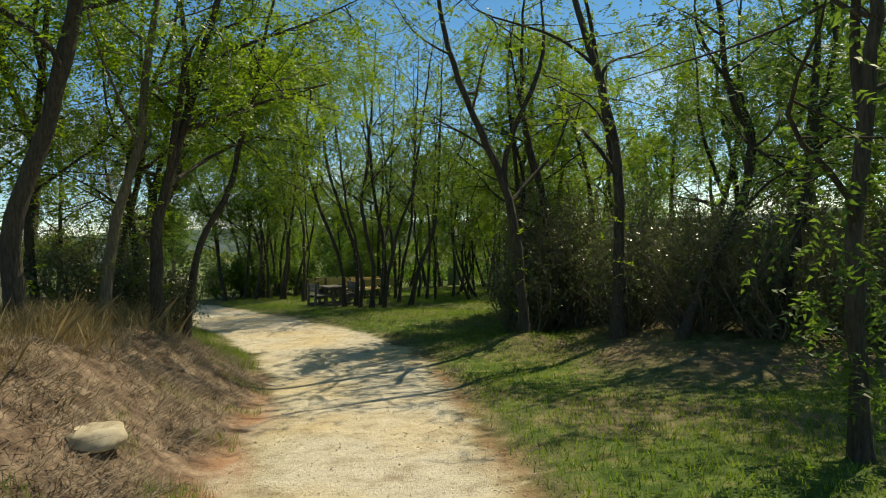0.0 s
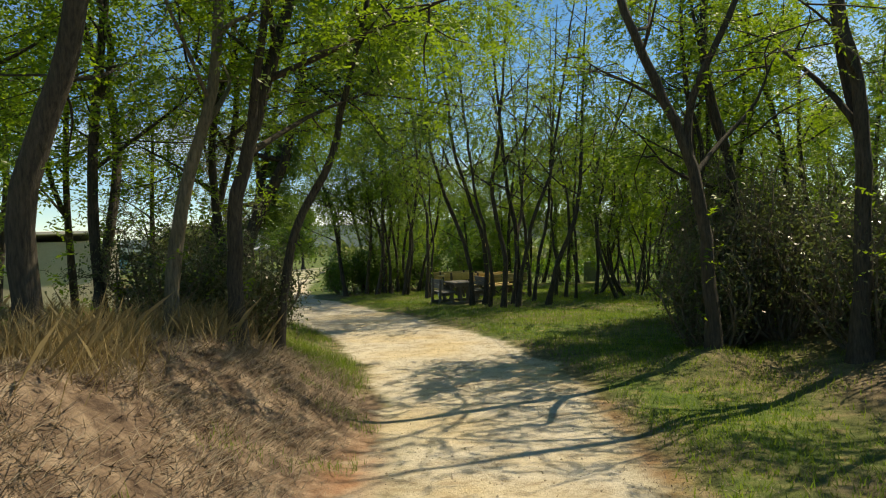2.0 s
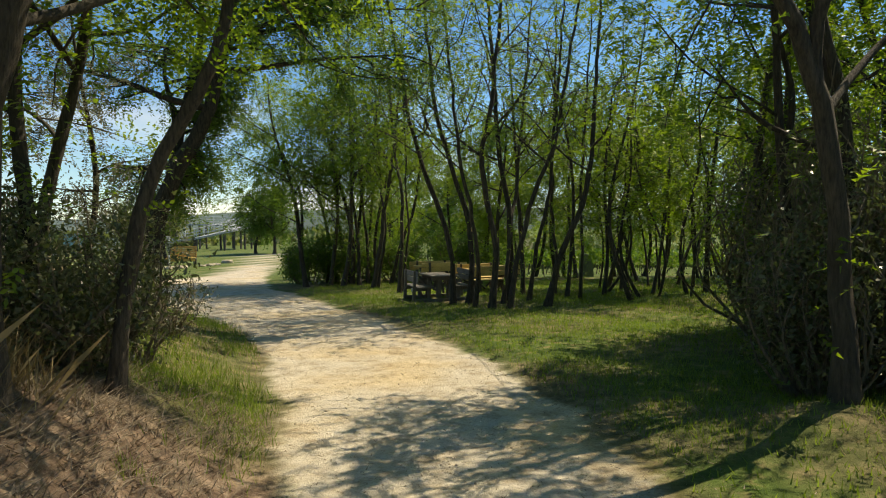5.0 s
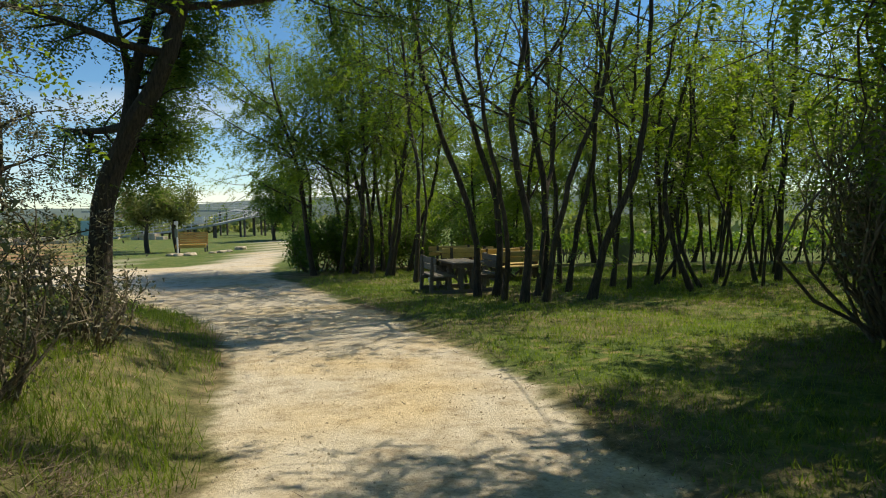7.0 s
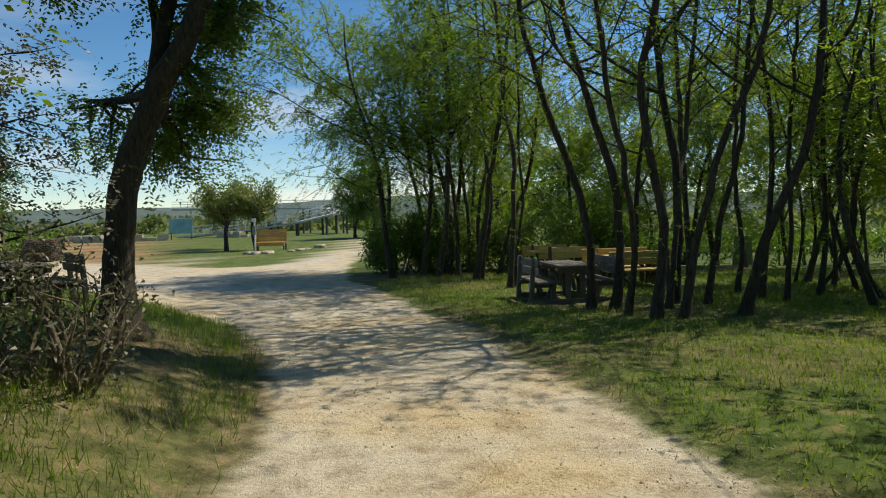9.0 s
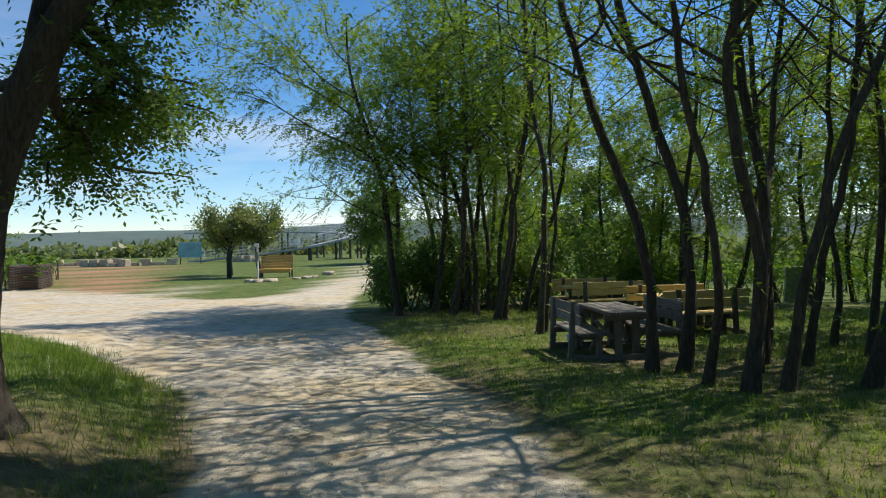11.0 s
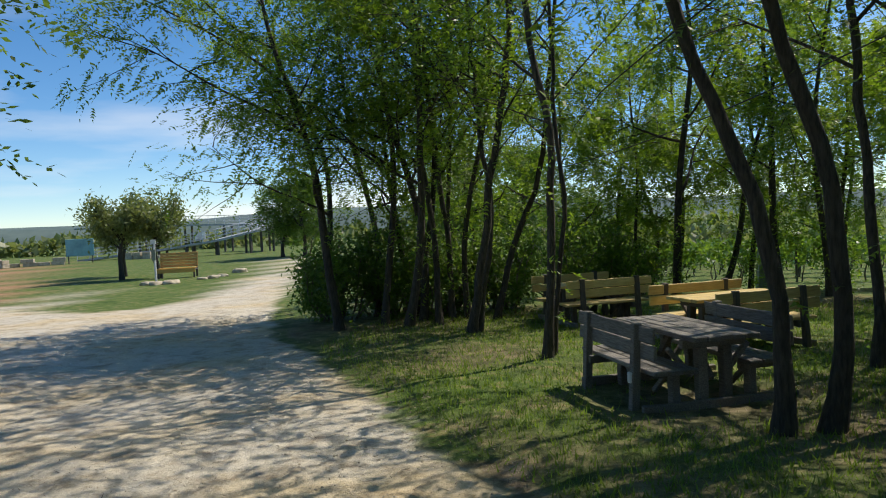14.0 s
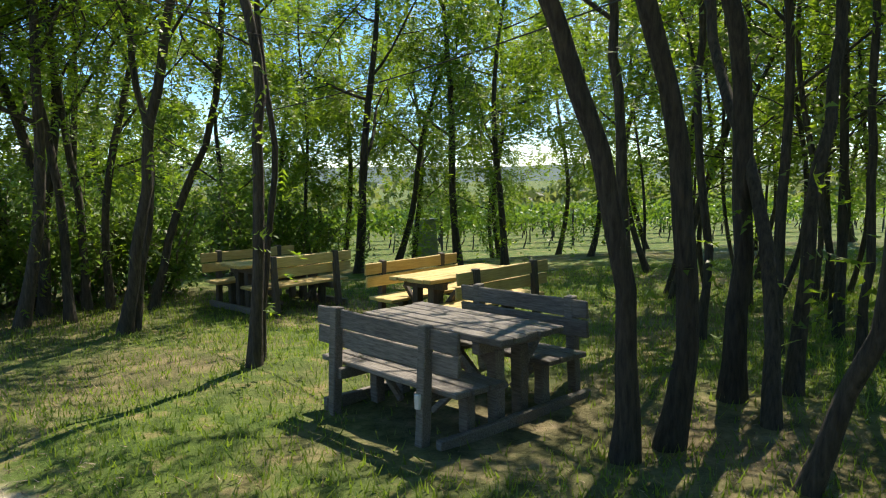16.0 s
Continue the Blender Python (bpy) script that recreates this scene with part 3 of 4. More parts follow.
# trees round the tables: place, height, girth, lean of the top, leaves, way points of the trunk
for k, (x, y, tall, r, lean, leaves, via) in enumerate([
        (-3.81, 26.68, 7.5, 0.098, (-1.0, 0.5), 240, ((0.05, 0, 0.85), (-0.08, 0, 1.85), (-0.28, 0.05, 2.4), (-0.55, 0.1, 3.05), (-1.1, -0.1, 5.1))),
        (-3.40, 26.78, 7.6, 0.108, (-0.5, 0.5), 240, ((0.15, -0.05, 0.78), (0.09, -0.03, 1.75), (-0.02, 0, 2.6), (-0.28, 0, 3.4), (-0.8, -0.1, 5.2))),
        (-3.12, 25.86, 7.0, 0.068, (-0.6, -0.1), 130, ((0.12, -0.28, 0.8), (0.17, -0.45, 1.3), (0.0, -0.6, 2.6), (-0.2, -0.7, 3.4))),
        (-2.66, 25.46, 7.2, 0.11, (0.6, 0.2), 110, ((0.16, 0.05, 1.6), (-0.08, 0, 2.9), (-0.22, -0.07, 4.0), (0.05, 0.0, 4.7))),
        (-2.23, 25.76, 7.4, 0.085, (1.2, 0.4), 110, ((0.14, 0.04, 0.9), (0.33, 0.11, 1.74), (0.59, 0.2, 2.8), (1.17, 0.4, 4.04))),
        (-2.36, 27.38, 7.8, 0.115, (-0.5, 0.3), 130, ((0.06, -0.02, 0.98), (0.09, -0.03, 1.9), (0.03, -0.01, 2.8), (-0.12, 0.03, 3.3))),
        (-2.47, 26.80, 6.6, 0.072, (0.6, 0.2), 110, ((0.10, 0.12, 0.84), (0.19, 0.48, 1.9), (0.25, 0.75, 2.4), (0.35, 1.25, 3.1))),
        (-2.06, 29.45, 6.5, 0.085, (-0.3, 0.3), 90, ((0.04, 0, 1.06), (-0.06, 0.02, 2.4))),
        (-1.10, 29.4, 6.8, 0.06, (0.3, 0), 90, ((0.08, 0, 1.2), (-0.05, 0.02, 2.6))),
        (-1.30, 26.10, 7.0, 0.11, (0.5, 0.4), 130, ((0.33, 0.11, 1.26), (0.95, 0.3, 2.5), (1.17, 0.4, 3.5))),
        (-1.80, 27.30, 7.0, 0.075, (0.6, 0.3), 110, ((0.14, 0.05, 0.9), (0.32, 0.11, 1.84), (0.63, 0.22, 2.94))),
        (-6.06, 30.18, 7.2, 0.080, (-0.6, 0.3), 260, ((0.10, -0.03, 0.9), (0.16, -0.05, 2.6), (0.24, -0.08, 3.25), (0.05, -0.03, 3.8))),
        (-5.98, 30.32, 6.0, 0.040, (-0.2, 0.6), 160, ((0.16, 0.02, 1.3), (0.28, 0.03, 2.1), (0.20, 0.05, 2.9))),
        (-7.60, 32.82, 7.2, 0.105, (0.6, 0.3), 260, ((0.31, -0.10, 1.59), (0.57, -0.18, 3.05), (0.86, -0.27, 4.33))),
        (-7.50, 32.98, 6.6, 0.070, (-0.4, 0.4), 220, ((0.30, 0.02, 1.6), (0.38, 0.1, 2.4), (0.22, 0.15, 3.3))),
        (-7.41, 34.78, 7.0, 0.085, (0.8, 0.6), 260, ((0.45, -0.14, 1.51), (1.12, -0.36, 2.91))),
        (-8.44, 34.00, 7.0, 0.085, (-0.1, 0.2), 300, ((-0.02, 0.01, 1.99), (-0.26, 0.08, 3.34), (-0.23, 0.07, 4.28))),
        (-8.39, 35.09, 7.0, 0.082, (-0.5, 0.2), 300, ((0.02, -0.01, 1.54), (-0.17, 0.05, 3.14))),
        (-0.4, 27.9, 6.5, 0.05, (0.5, 0.2), 90, ((0.1, 0, 1.4), (0.05, 0, 2.8)))]):
    locust(x, y, tall * 1.17, r * 0.88, lean, 100 + k, 0.44, 9, int(leaves * 0.95), 0.34, low=8, mat=LOCUST_DEEP if k % 3 == 1 else LOCUST, via=via, mark=2.0 if k == 2 else 0)
# the clump beside the fork of the track
for k, (x, y, tall, r, lean) in enumerate([(-10.4, 33.6, 6.6, 0.11, (-1.3, 0.2)), (-9.7, 34.3, 6.8, 0.09, (-0.8, 0.3)), (-9.1, 34.0, 7.2, 0.10, (-0.3, 0)), (-9.0, 34.9, 7.0, 0.10, (-0.4, 0.2)),
                                           (-9.3, 35.2, 6.8, 0.09, (0.2, 0.4)), (-10.2, 35.5, 6.4, 0.09, (-0.9, 0.5)), (-11.2, 36.0, 6.0, 0.09, (-1.4, 0.3)),
                                           (-8.0, 35.0, 6.8, 0.07, (0.6, 0.3)), (-9.8, 36.6, 6.4, 0.08, (-0.2, 0.5)), (-8.8, 37.2, 6.6, 0.08, (0.4, 0.2))]):
    locust(x, y, tall, r, lean, 200 + k, 0.36, 7, 430, 0.38, low=30,
           reach=[(4.0, (-3.0, -1.7, 2.0), 300), (5.0, (-3.2, -1.9, 2.2), 320), (5.8, (-2.4, -1.4, 2.0), 240)] if k == 0 else [(4.6, (-2.6, -1.5, 2.0), 240)] if k == 7 else [(3.6, (-2.2, -1.6, 1.2), 220)] if k in (1, 3) else ())
for k, (x, y, h, w) in enumerate([(-10.9, 35.0, 2.0, 1.1), (-10.0, 35.9, 2.3, 1.3), (-8.9, 36.0, 2.2, 1.2), (-7.6, 36.5, 2.2, 1.2), (-6.0, 39.5, 2.2, 1.4), (-4.6, 40.4, 2.0, 1.4)]):
    shrub(x, y, h, w, 240 + k, 2400, LOCUST_DEEP, 0.075)
# farther trunks towards the vineyard, and saplings
for k, (x, y, tall, r, lean) in enumerate([(-4.0, 41.4, 6.0, 0.06, (0, 0)), (-3.45, 37.8, 6.6, 0.12, (0.2, 0)), (-2.0, 40.3, 6.2, 0.10, (1.6, 0)), (-0.95, 38.3, 7.0, 0.11, (0.1, 0)),
                                           (-0.2, 37.3, 6.0, 0.09, (0.3, 0)), (0.7, 32.4, 6.4, 0.08, (0.5, 0)), (2.0, 35.0, 6.2, 0.07, (0.2, 0)), (0.3, 28.8, 6.4, 0.06, (0.6, 0)),
                                           (-0.75, 28.6, 6.4, 0.07, (-0.5, 0.2)), (1.0, 27.6, 6.2, 0.07, (0.4, 0)), (3.4, 30.0, 6.4, 0.09, (0.3, 0)), (2.6, 38.5, 6.0, 0.08, (0, 0))]):
    locust(x, y, tall, r, lean, 300 + k, 0.4, 6, 480 if y > 35 else 90, 0.36, leaf=0.09, low=60 if y > 35 else 5)
for k, (x, y, tall) in enumerate([(-6.6, 42.6, 6.0), (-4.8, 44.0, 6.2), (-2.9, 43.0, 6.4), (-0.6, 43.6, 6.2), (1.8, 42.4, 6.4), (4.0, 43.0, 6.2), (6.4, 41.6, 6.4), (-8.2, 40.6, 6.2), (8.6, 40.2, 6.4), (10.6, 38.0, 6.4), (-3.6, 46.0, 6.0), (3.0, 46.0, 6.0)]):
    locust(x, y, tall, 0.09, (0.2, 0), 380 + k, 0.24, 7, 560, 0.4, leaf=0.105, low=60, label="slender locust tree at the edge of the grove")
rs = random.Random(7)
for k in range(34):
    x, y = rs.uniform(0.2, 8.0), rs.uniform(27.0, 38.0)
    locust(x, y, rs.uniform(4.2, 6.2), rs.uniform(0.028, 0.05), (rs.uniform(-0.5, 0.9), rs.uniform(-0.4, 0.4)), 340 + k, 0.4, 5, 70 if y < 32 else 130, 0.36, leaf=0.09,
           label="thin locust sapling in a crowded stand", group="locust saplings")
# thicket on the mound side
for k, (x, y, tall, r, lean, bend, fk) in enumerate([
        (3.49, 6.04, 6.6, 0.095, (0.4, 0.3), (0.05, 0), 0.9), (3.38, 14.05, 8.0, 0.155, (-0.5, 0.2), (0.3, 0), 1.0), (1.66, 15.15, 7.5, 0.14, (-0.6, 0.1), (0.3, 0), 0.9),
        (7.2, 19.8, 7.4, 0.13, (1.4, 0), (0.1, 0), 1.0), (2.69, 17.39, 7.2, 0.12, (0.2, 0.1), (0.1, 0), 0.6), (4.32, 13.15, 7.0, 0.12, (-0.3, 0), (0.2, 0), 0.7),
        (5.9, 12.9, 7.2, 0.12, (0.3, 0.2), (0, 0), 0.9), (8.2, 16.0, 7.4, 0.12, (0.6, 0), (0, 0), 0.8), (7.6, 10.2, 7.0, 0.11, (0.6, 0.4), (0, 0), 0.7), (4.6, 20.6, 6.8, 0.1, (-0.6, 0), (0, 0), 0.0),
        (9.6, 12.6, 7.2, 0.12, (0.3, 0), (0, 0), 0.8), (6.0, 23.5, 6.6, 0.1, (-0.3, 0), (0, 0), 0.0), (2.9, 20.0, 6.8, 0.1, (-0.3, 0), (0, 0), 0.7), (3.4, 22.6, 6.8, 0.1, (-0.2, 0), (0, 0), 0.7), (2.7, 18.4, 6.6, 0.09, (-0.5, 0), (0, 0), 0.6), (9.0, 21.5, 7.0, 0.12, (0, 0), (0, 0), 0.7), (10.4, 8.0, 7.0, 0.12, (0, 0), (0, 0), 0.7)]):
    via = {0: ((0, 0, 1.04), (0.02, 0, 1.81), (0.14, 0, 2.72), (0.28, 0, 3.92)), 1: ((0.12, 0.02, 1.8), (0.18, 0.02, 3.6), (-0.1, 0, 5.0), (-0.5, 0, 6.5)),
           2: ((-0.01, 0, 1.7), (-0.22, -0.03, 3.0), (-0.58, -0.09, 3.9), (-0.95, -0.15, 4.8), (-1.25, -0.2, 5.6)), 4: ((-0.07, -0.01, 1.89), (-0.21, -0.04, 3.49), (-0.58, -0.1, 4.9), (-0.6, -0.11, 6.1)),
           5: ((0.8, 0, 1.63), (1.36, 0, 2.64), (1.51, 0, 3.78), (1.12, 0, 4.42))}.get(k, ())
    locust(x, y, tall, r, lean, 400 + k, 0.34 if k else 0.32, 7, 150 if k in (1, 2, 4) else 190 if k in (0, 5) else 380 if k == 6 else 520, 0.34, bend=bend, fork=fk, mat=LOCUST_DEEP if k in (0, 3, 6, 7, 8) else LOCUST, low=20 if k else 110, via=via)
for k, (x, y, h, w) in enumerate([(1.85, 16.3, 2.0, 0.75), (2.3, 17.1, 3.6, 0.95), (3.2, 16.9, 3.0, 1.2), (4.6, 16.9, 2.8, 1.3), (5.9, 16.2, 2.4, 1.2), (7.0, 16.4, 2.4, 1.3), (3.4, 18.6, 3.2, 1.4), (2.5, 19.0, 3.4, 1.0), (2.7, 20.9, 3.8, 1.1), (3.3, 22.2, 3.6, 1.2), (3.0, 21.6, 4.6, 1.0), (5.2, 19.0, 3.2, 1.5),
                                  (4.9, 13.9, 2.9, 1.2), (6.0, 12.8, 2.7, 1.3), (7.2, 11.6, 2.6, 1.4), (3.9, 14.8, 2.4, 1.0), (6.8, 14.2, 2.6, 1.1), (8.2, 13.4, 2.2, 1.2), (7.4, 18.6, 3.0, 1.5), (9.3, 16.0, 2.6, 1.4), (4.4, 21.2, 2.6, 1.3), (8.8, 10.8, 2.0, 1.2), (9.6, 18.8, 2.8, 1.5), (6.6, 21.6, 2.6, 1.3)]):
    shrub(x, y, h, w, 440 + k, 2000, SHRUB, 0.05, 64)
# bank side
for k, (x, y, tall, r, lean, bend, bk, fk) in enumerate([
        (-4.90, 12.04, 6.8, 0.135, (1.3, 0.6), (-0.25, 0), BARK, 0.8), (-5.6, 11.6, 6.6, 0.115, (0.8, 0.3), (-0.1, 0), BARK_PALE, 0.0), (-5.6, 9.2, 7.0, 0.175, (0.9, 0.4), (-0.1, 0), BARK, 1.0),
        (-5.03, 13.6, 6.4, 0.085, (1.2, 0.6), (-0.1, 0), BARK, 0.0), (-7.2, 12.6, 6.8, 0.1, (0.5, 0), (0, 0), BARK, 0.6), (-8.0, 10.6, 7.0, 0.11, (0.4, 0), (0, 0), BARK, 0.6),
        (-7.0, 15.2, 6.4, 0.1, (0.8, 0.2), (0, 0), BARK, 0.0), (-8.7, 14.2, 7.0, 0.12, (0.2, 0), (0, 0), BARK, 0.7), (-10.2, 12.4, 7.0, 0.12, (0.3, 0), (0, 0), BARK, 0.7),
        (-6.6, 5.4, 7.0, 0.14, (1.5, 0.4), (0, 0), BARK, 0.7), (-10.6, 16.4, 6.6, 0.1, (0, 0), (0, 0), BARK, 0.6), (-6.2, 14.0, 6.2, 0.09, (1.0, 0.4), (0, 0), BARK, 0.0),
        (-7.6, 2.6, 7.0, 0.14, (0.8, 0.4), (0, 0), BARK, 0.7)]):
    via = {0: ((0, 0, 1.2), (0.09, 0.01, 2.0), (0.28, 0.04, 2.6), (0.51, 0.07, 3.2)), 1: ((0.14, 0.02, 1.3), (0.40, 0.06, 2.2), (0.62, 0.1, 2.7)),
           2: ((0.02, 0, 1.54), (0.52, 0, 2.76), (0.91, 0, 3.98)), 3: ((0.32, 0.05, 1.9), (0.95, 0.15, 2.8))}.get(k, ())
    locust(x, y, tall, r, lean, 500 + k, 0.6 if k == 3 else 0.34, 7, (330, 330, 230)[k] if k < 3 else 300 if k in (9, 12) else 470, 0.26 if k == 3 else 0.38, shape=kites, via=via, bend=bend, bark=bk, fork=fk, low=10,
           reach=[(3.5, (2.7, -1.2, 0.4), 200), (4.6, (3.0, 1.2, 1.6), 150)] if k == 0 else [(4.6, (3.4, 1.5, 1.6), 200)] if k == 9 else [(5.0, (1.7, 4.0, 1.6), 420)] if k == 3 else [(4.6, (3.4, 3.4, 1.6), 420)] if k in (6, 11) else ())
for k, (x, y, h, w) in enumerate([(-5.7, 13.9, 1.6, 0.9), (-6.3, 15.7, 1.2, 0.8), (-6.6, 13.2, 1.9, 1.1), (-7.4, 16.6, 1.9, 1.1), (-8.6, 17.2, 1.0, 0.9), (-7.4, 18.4, 1.1, 0.8),
                                  (-7.6, 8.6, 0.9, 0.9), (-9.4, 9.6, 0.8, 1.1)]):
    shrub(x, y, h, w, 540 + k, 4200 if k in (0, 2) else 1000, SHRUB if k in (0, 2) else BRUSH, 0.04 if k in (0, 2) else 0.035, 40 if k in (0, 2) else 26,
          label="dense small-leaved dark green shrub behind the bank" if k in (0, 2) else "sparse grey twiggy brush behind the bank")
# small-leaved trees in the brush between the bank and the hut
for k, (x, y, tall, lean) in enumerate([(-8.9, 18.4, 4.4, (0.2, -0.2)), (-9.2, 16.4, 4.4, (0.2, 0.2))]):
    locust(x, y, tall, 0.07, lean, 560 + k, 0.2, 11, 440, 0.27, leaf=0.055, mat=BRUSH, low=60, shape=kites, rise=(-0.1, 0.7), label="thin grey-leaved tree in dry brush", group="undergrowth")
# the old tree beside the left table
# high limbs reaching over the track, above the view, are added to shade the verge
locust(-9.12, 20.95, 7.6, 0.25, (0.9, 0.6), 603, 0.62, 9, 420, 0.27, fork=1.0, sway=0.02, label="old locust tree with a thick furrowed trunk in grass", low=20, leaf=0.075, rise=(0.0, 0.7), mat=LOCUST_DEEP, shape=kites,
       reach=[(3.6, (-0.6, 1.2, -0.5), 420), (3.3, (-1.2, 1.9, -0.7), 460), (4.2, (-0.5, 1.2, 0.4), 360), (7.6, (3.4, 1.4, 0.2), 480), (7.9, (3.0, 2.2, 0.3), 480), (7.3, (2.4, -0.2, 0.3), 420), (3.8, (-1.6, 2.4, -0.4), 420), (4.6, (-0.8, 2.0, 0.4), 420), (3.2, (-2.2, 1.0, 0.2), 260), (4.4, (-2.4, -1.2, 0.8), 300), (5.2, (-3.2, 0.4, 0.9), 420),
              (6.6, (2.2, 1.8, 0.8), 460), (7.2, (2.4, 0.6, 0.6), 460), (6.4, (0.8, 2.6, 0.8), 420), (7.4, (1.4, 2.2, 0.4), 420), (5.4, (0.2, 2.2, 0.8), 360),
              (2.5, (0.2, 0.3, 3.4), 200), (5.8, (4.1, 2.3, 0.9), 800), (5.2, (3.6, 2.7, 0.8), 700), (6.1, (3.4, 0.6, 0.9), 460), (5.6, (2.6, -0.6, 1.0), 300)],
       via=((0.04, 0.02, 1.15), (0.18, 0.08, 2.2), (0.52, 0.22, 3.0), (1.2, 0.42, 4.2)))

# ---- grass ----
def blades(name, pts, rng, tall, wide, mat, label, lie=0.35):
    n = len(pts)
    h = tall * rng.uniform(0.5, 1.25, n)
    a = rng.uniform(0, 6.28, n)
    s = np.stack([np.cos(a), np.sin(a), 0 * a], -1)
    tip = pts + np.stack([rng.normal(0, lie, n) * h, rng.normal(0, lie, n) * h, h], -1)
    if tall < 0.2:
        v = np.stack([pts - s * wide * 0.6, pts + s * wide * 0.6, tip], 1)
    else:
        mid = (pts + tip) / 2 + np.stack([0 * a, 0 * a, 0.12 * h], -1)
        v = np.stack([pts - s * wide / 2, pts + s * wide / 2, mid + s * wide * 0.35, tip, mid - s * wide * 0.35], 1)
    f = np.arange(v.shape[0] * v.shape[1]).reshape(-1, v.shape[1])
    ob = new(name, mesh_np(name, v.reshape(-1, 3), f, mat))
    return tagged(ob, label, "grass", kind="stuff")


def scatter(n, x0, x1, y0, y1, rng, keep):
    x, y = rng.uniform(x0, x1, n), rng.uniform(y0, y1, n)
    k = rng.random(n) < keep(x, y)
    x, y = x[k], y[k]
    return np.stack([x, y, height(x, y) - 0.01], -1)


grng = np.random.default_rng(5)


def lawn_right(x, y):
    dr = x - np.interp(y, *EDGE_R)
    patch = np.clip(0.75 + 0.6 * ripple(x, y, 0.9, 2.0) + 0.3 * ripple(x, y, 3.1, 0.3), 0.08, 1)
    thick = smooth((x - 1.0 - 0.15 * (y - 8)) / 1.5) * smooth((y - 8.5) / 2.0) * smooth((24 - y) / 4)
    return smooth((dr - 0.05) / 0.5) * patch * (1 - 0.9 * thick) * np.where((np.hypot(x + 4.5, y - 27.7) < 1.0), 0.25, 1)


def verge_left(x, y):
    dl = np.interp(y, *EDGE_L) - x
    return smooth((dl - 0.02) / 0.3) * smooth((y - 12.6) / 1.6) * (1 - 0.85 * np.exp(-((x + 8.70) ** 2 + (y - 20.65) ** 2) / 2.2)) * np.clip(0.55 + 0.8 * ripple(x, y, 1.3, 2.0), 0.03, 1) * smooth((6.0 - dl) / 3)


blades("short_grass", scatter(230000, -10, 9, 3.5, 36, grng, lambda x, y: lawn_right(x, y)), grng, 0.085, 0.014, BLADE, "short green lawn grass with worn patches")
blades("verge_grass", scatter(105000, -16, -2.5, 12.5, 26.5, grng, verge_left), grng, 0.17, 0.009, BLADE, "taller green verge grass beside the track")
blades("dry_grass", scatter(70000, -8.5, -2.6, 3.0, 14.5, grng, lambda x, y: smooth((np.interp(y, *EDGE_L) - x - 1.5) / 0.9) * np.clip(0.45 + 0.8 * ripple(x, y, 1.7, 0.5), 0.05, 1)), grng, 0.46, 0.007, STRAW,
       "long dry straw-coloured grass on top of the bank", 0.6)

blades("bank_litter", scatter(130000, -6.5, -1.6, 2.5, 15.0, grng, lambda x, y: smooth((np.interp(y, *EDGE_L) - x - 0.15) / 0.5) * np.clip(0.5 + 0.7 * ripple(x, y, 2.3, 0.9), 0.05, 1)), grng, 0.09, 0.011, LITTER,
       "dead straw and leaf litter lying on the bank", 2.2)



def track_litter(x, y):
    """Dead leaves: a strip along the edge of the lawn, a few on the track, more on the verge."""
    dr, dl = x - np.interp(y, *EDGE_R), np.interp(y, *EDGE_L) - x
    strip = np.exp(-((dr - 0.3) / 0.45) ** 2) * np.clip(0.75 + 0.7 * ripple(x, y, 1.9, 0.6), 0.05, 1)
    track = np.where((dr < 0) & (dl < 0), 0.05 + 0.1 * np.clip(ripple(x, y, 1.2, 1.1), 0, 1), 0)
    verge = smooth(dl / 0.5) * smooth((5 - dl) / 2) * smooth((19.5 - y) / 3) * np.clip(0.3 + 0.6 * ripple(x, y, 1.4, 2.6), 0.03, 1)
    grove = 0.3 * np.exp(-((x + 2.6) ** 2 + (y - 25.6) ** 2) / 3.0)
    return np.maximum(np.maximum(strip, track), np.maximum(verge, grove))


blades("leaf_litter", scatter(190000, -11, 3.5, 4.0, 31.0, grng, track_litter), grng, 0.026, 0.016, LITTER, "dry brown leaves and twigs strewn along the track", 1.9)

# ---- picnic furniture ----
def bench(at, turn, top_mat, leg_mat, label, group, L=1.75, tag=False):
    """A bench with a two-board back; it faces +y of its own frame."""
    t = thing("picnic_bench", at, label, "bench", group, turn=turn)
    for sx in (-1, 1):
        part("back_post", board((0.085, 0.085, 0.92), (sx * 0.56, 0, 0.44), (-4, 0, 0), 0.008, 0.006, 3 + sx), leg_mat, t)
        part("front_leg", board((0.1, 0.09, 0.40), (sx * 0.56, 0.42, 0.20), (0, 0, 0), 0.008, 0.005, 7 + sx), leg_mat, t)
        part("seat_bearer", board((0.06, 0.52, 0.09), (sx * 0.49, 0.24, 0.355), (0, 0, 0), 0.006), leg_mat, t)
        part("brace", board((0.05, 0.05, 0.42), (sx * 0.36, 0.40, 0.24), (0, sx * 50, 0), 0.006), leg_mat, t)
    for k, z in enumerate((0.635, 0.80)):
        part("back_board", board((L, 0.035, 0.15), (0.01 * k, 0.045 + 0.012 - 0.01 * k, z), (-4, 0, 0), 0.007, 0.008, 11 + k), top_mat, t)
    for k, y in enumerate((0.13, 0.295, 0.455)):
        part("seat_plank", board((L - 0.05, 0.15, 0.045), (0.012 * (k - 1), y, 0.423), (0, 0, 0), 0.008, 0.007, 15 + k), top_mat, t)
    if tag:
        part("metal_bracket", board((0.05, 0.035, 0.11), (0.56, -0.06, 0.36), (0, 0, 8), 0.008), WHITE_PAINT, t, "small white metal bracket")
    return t


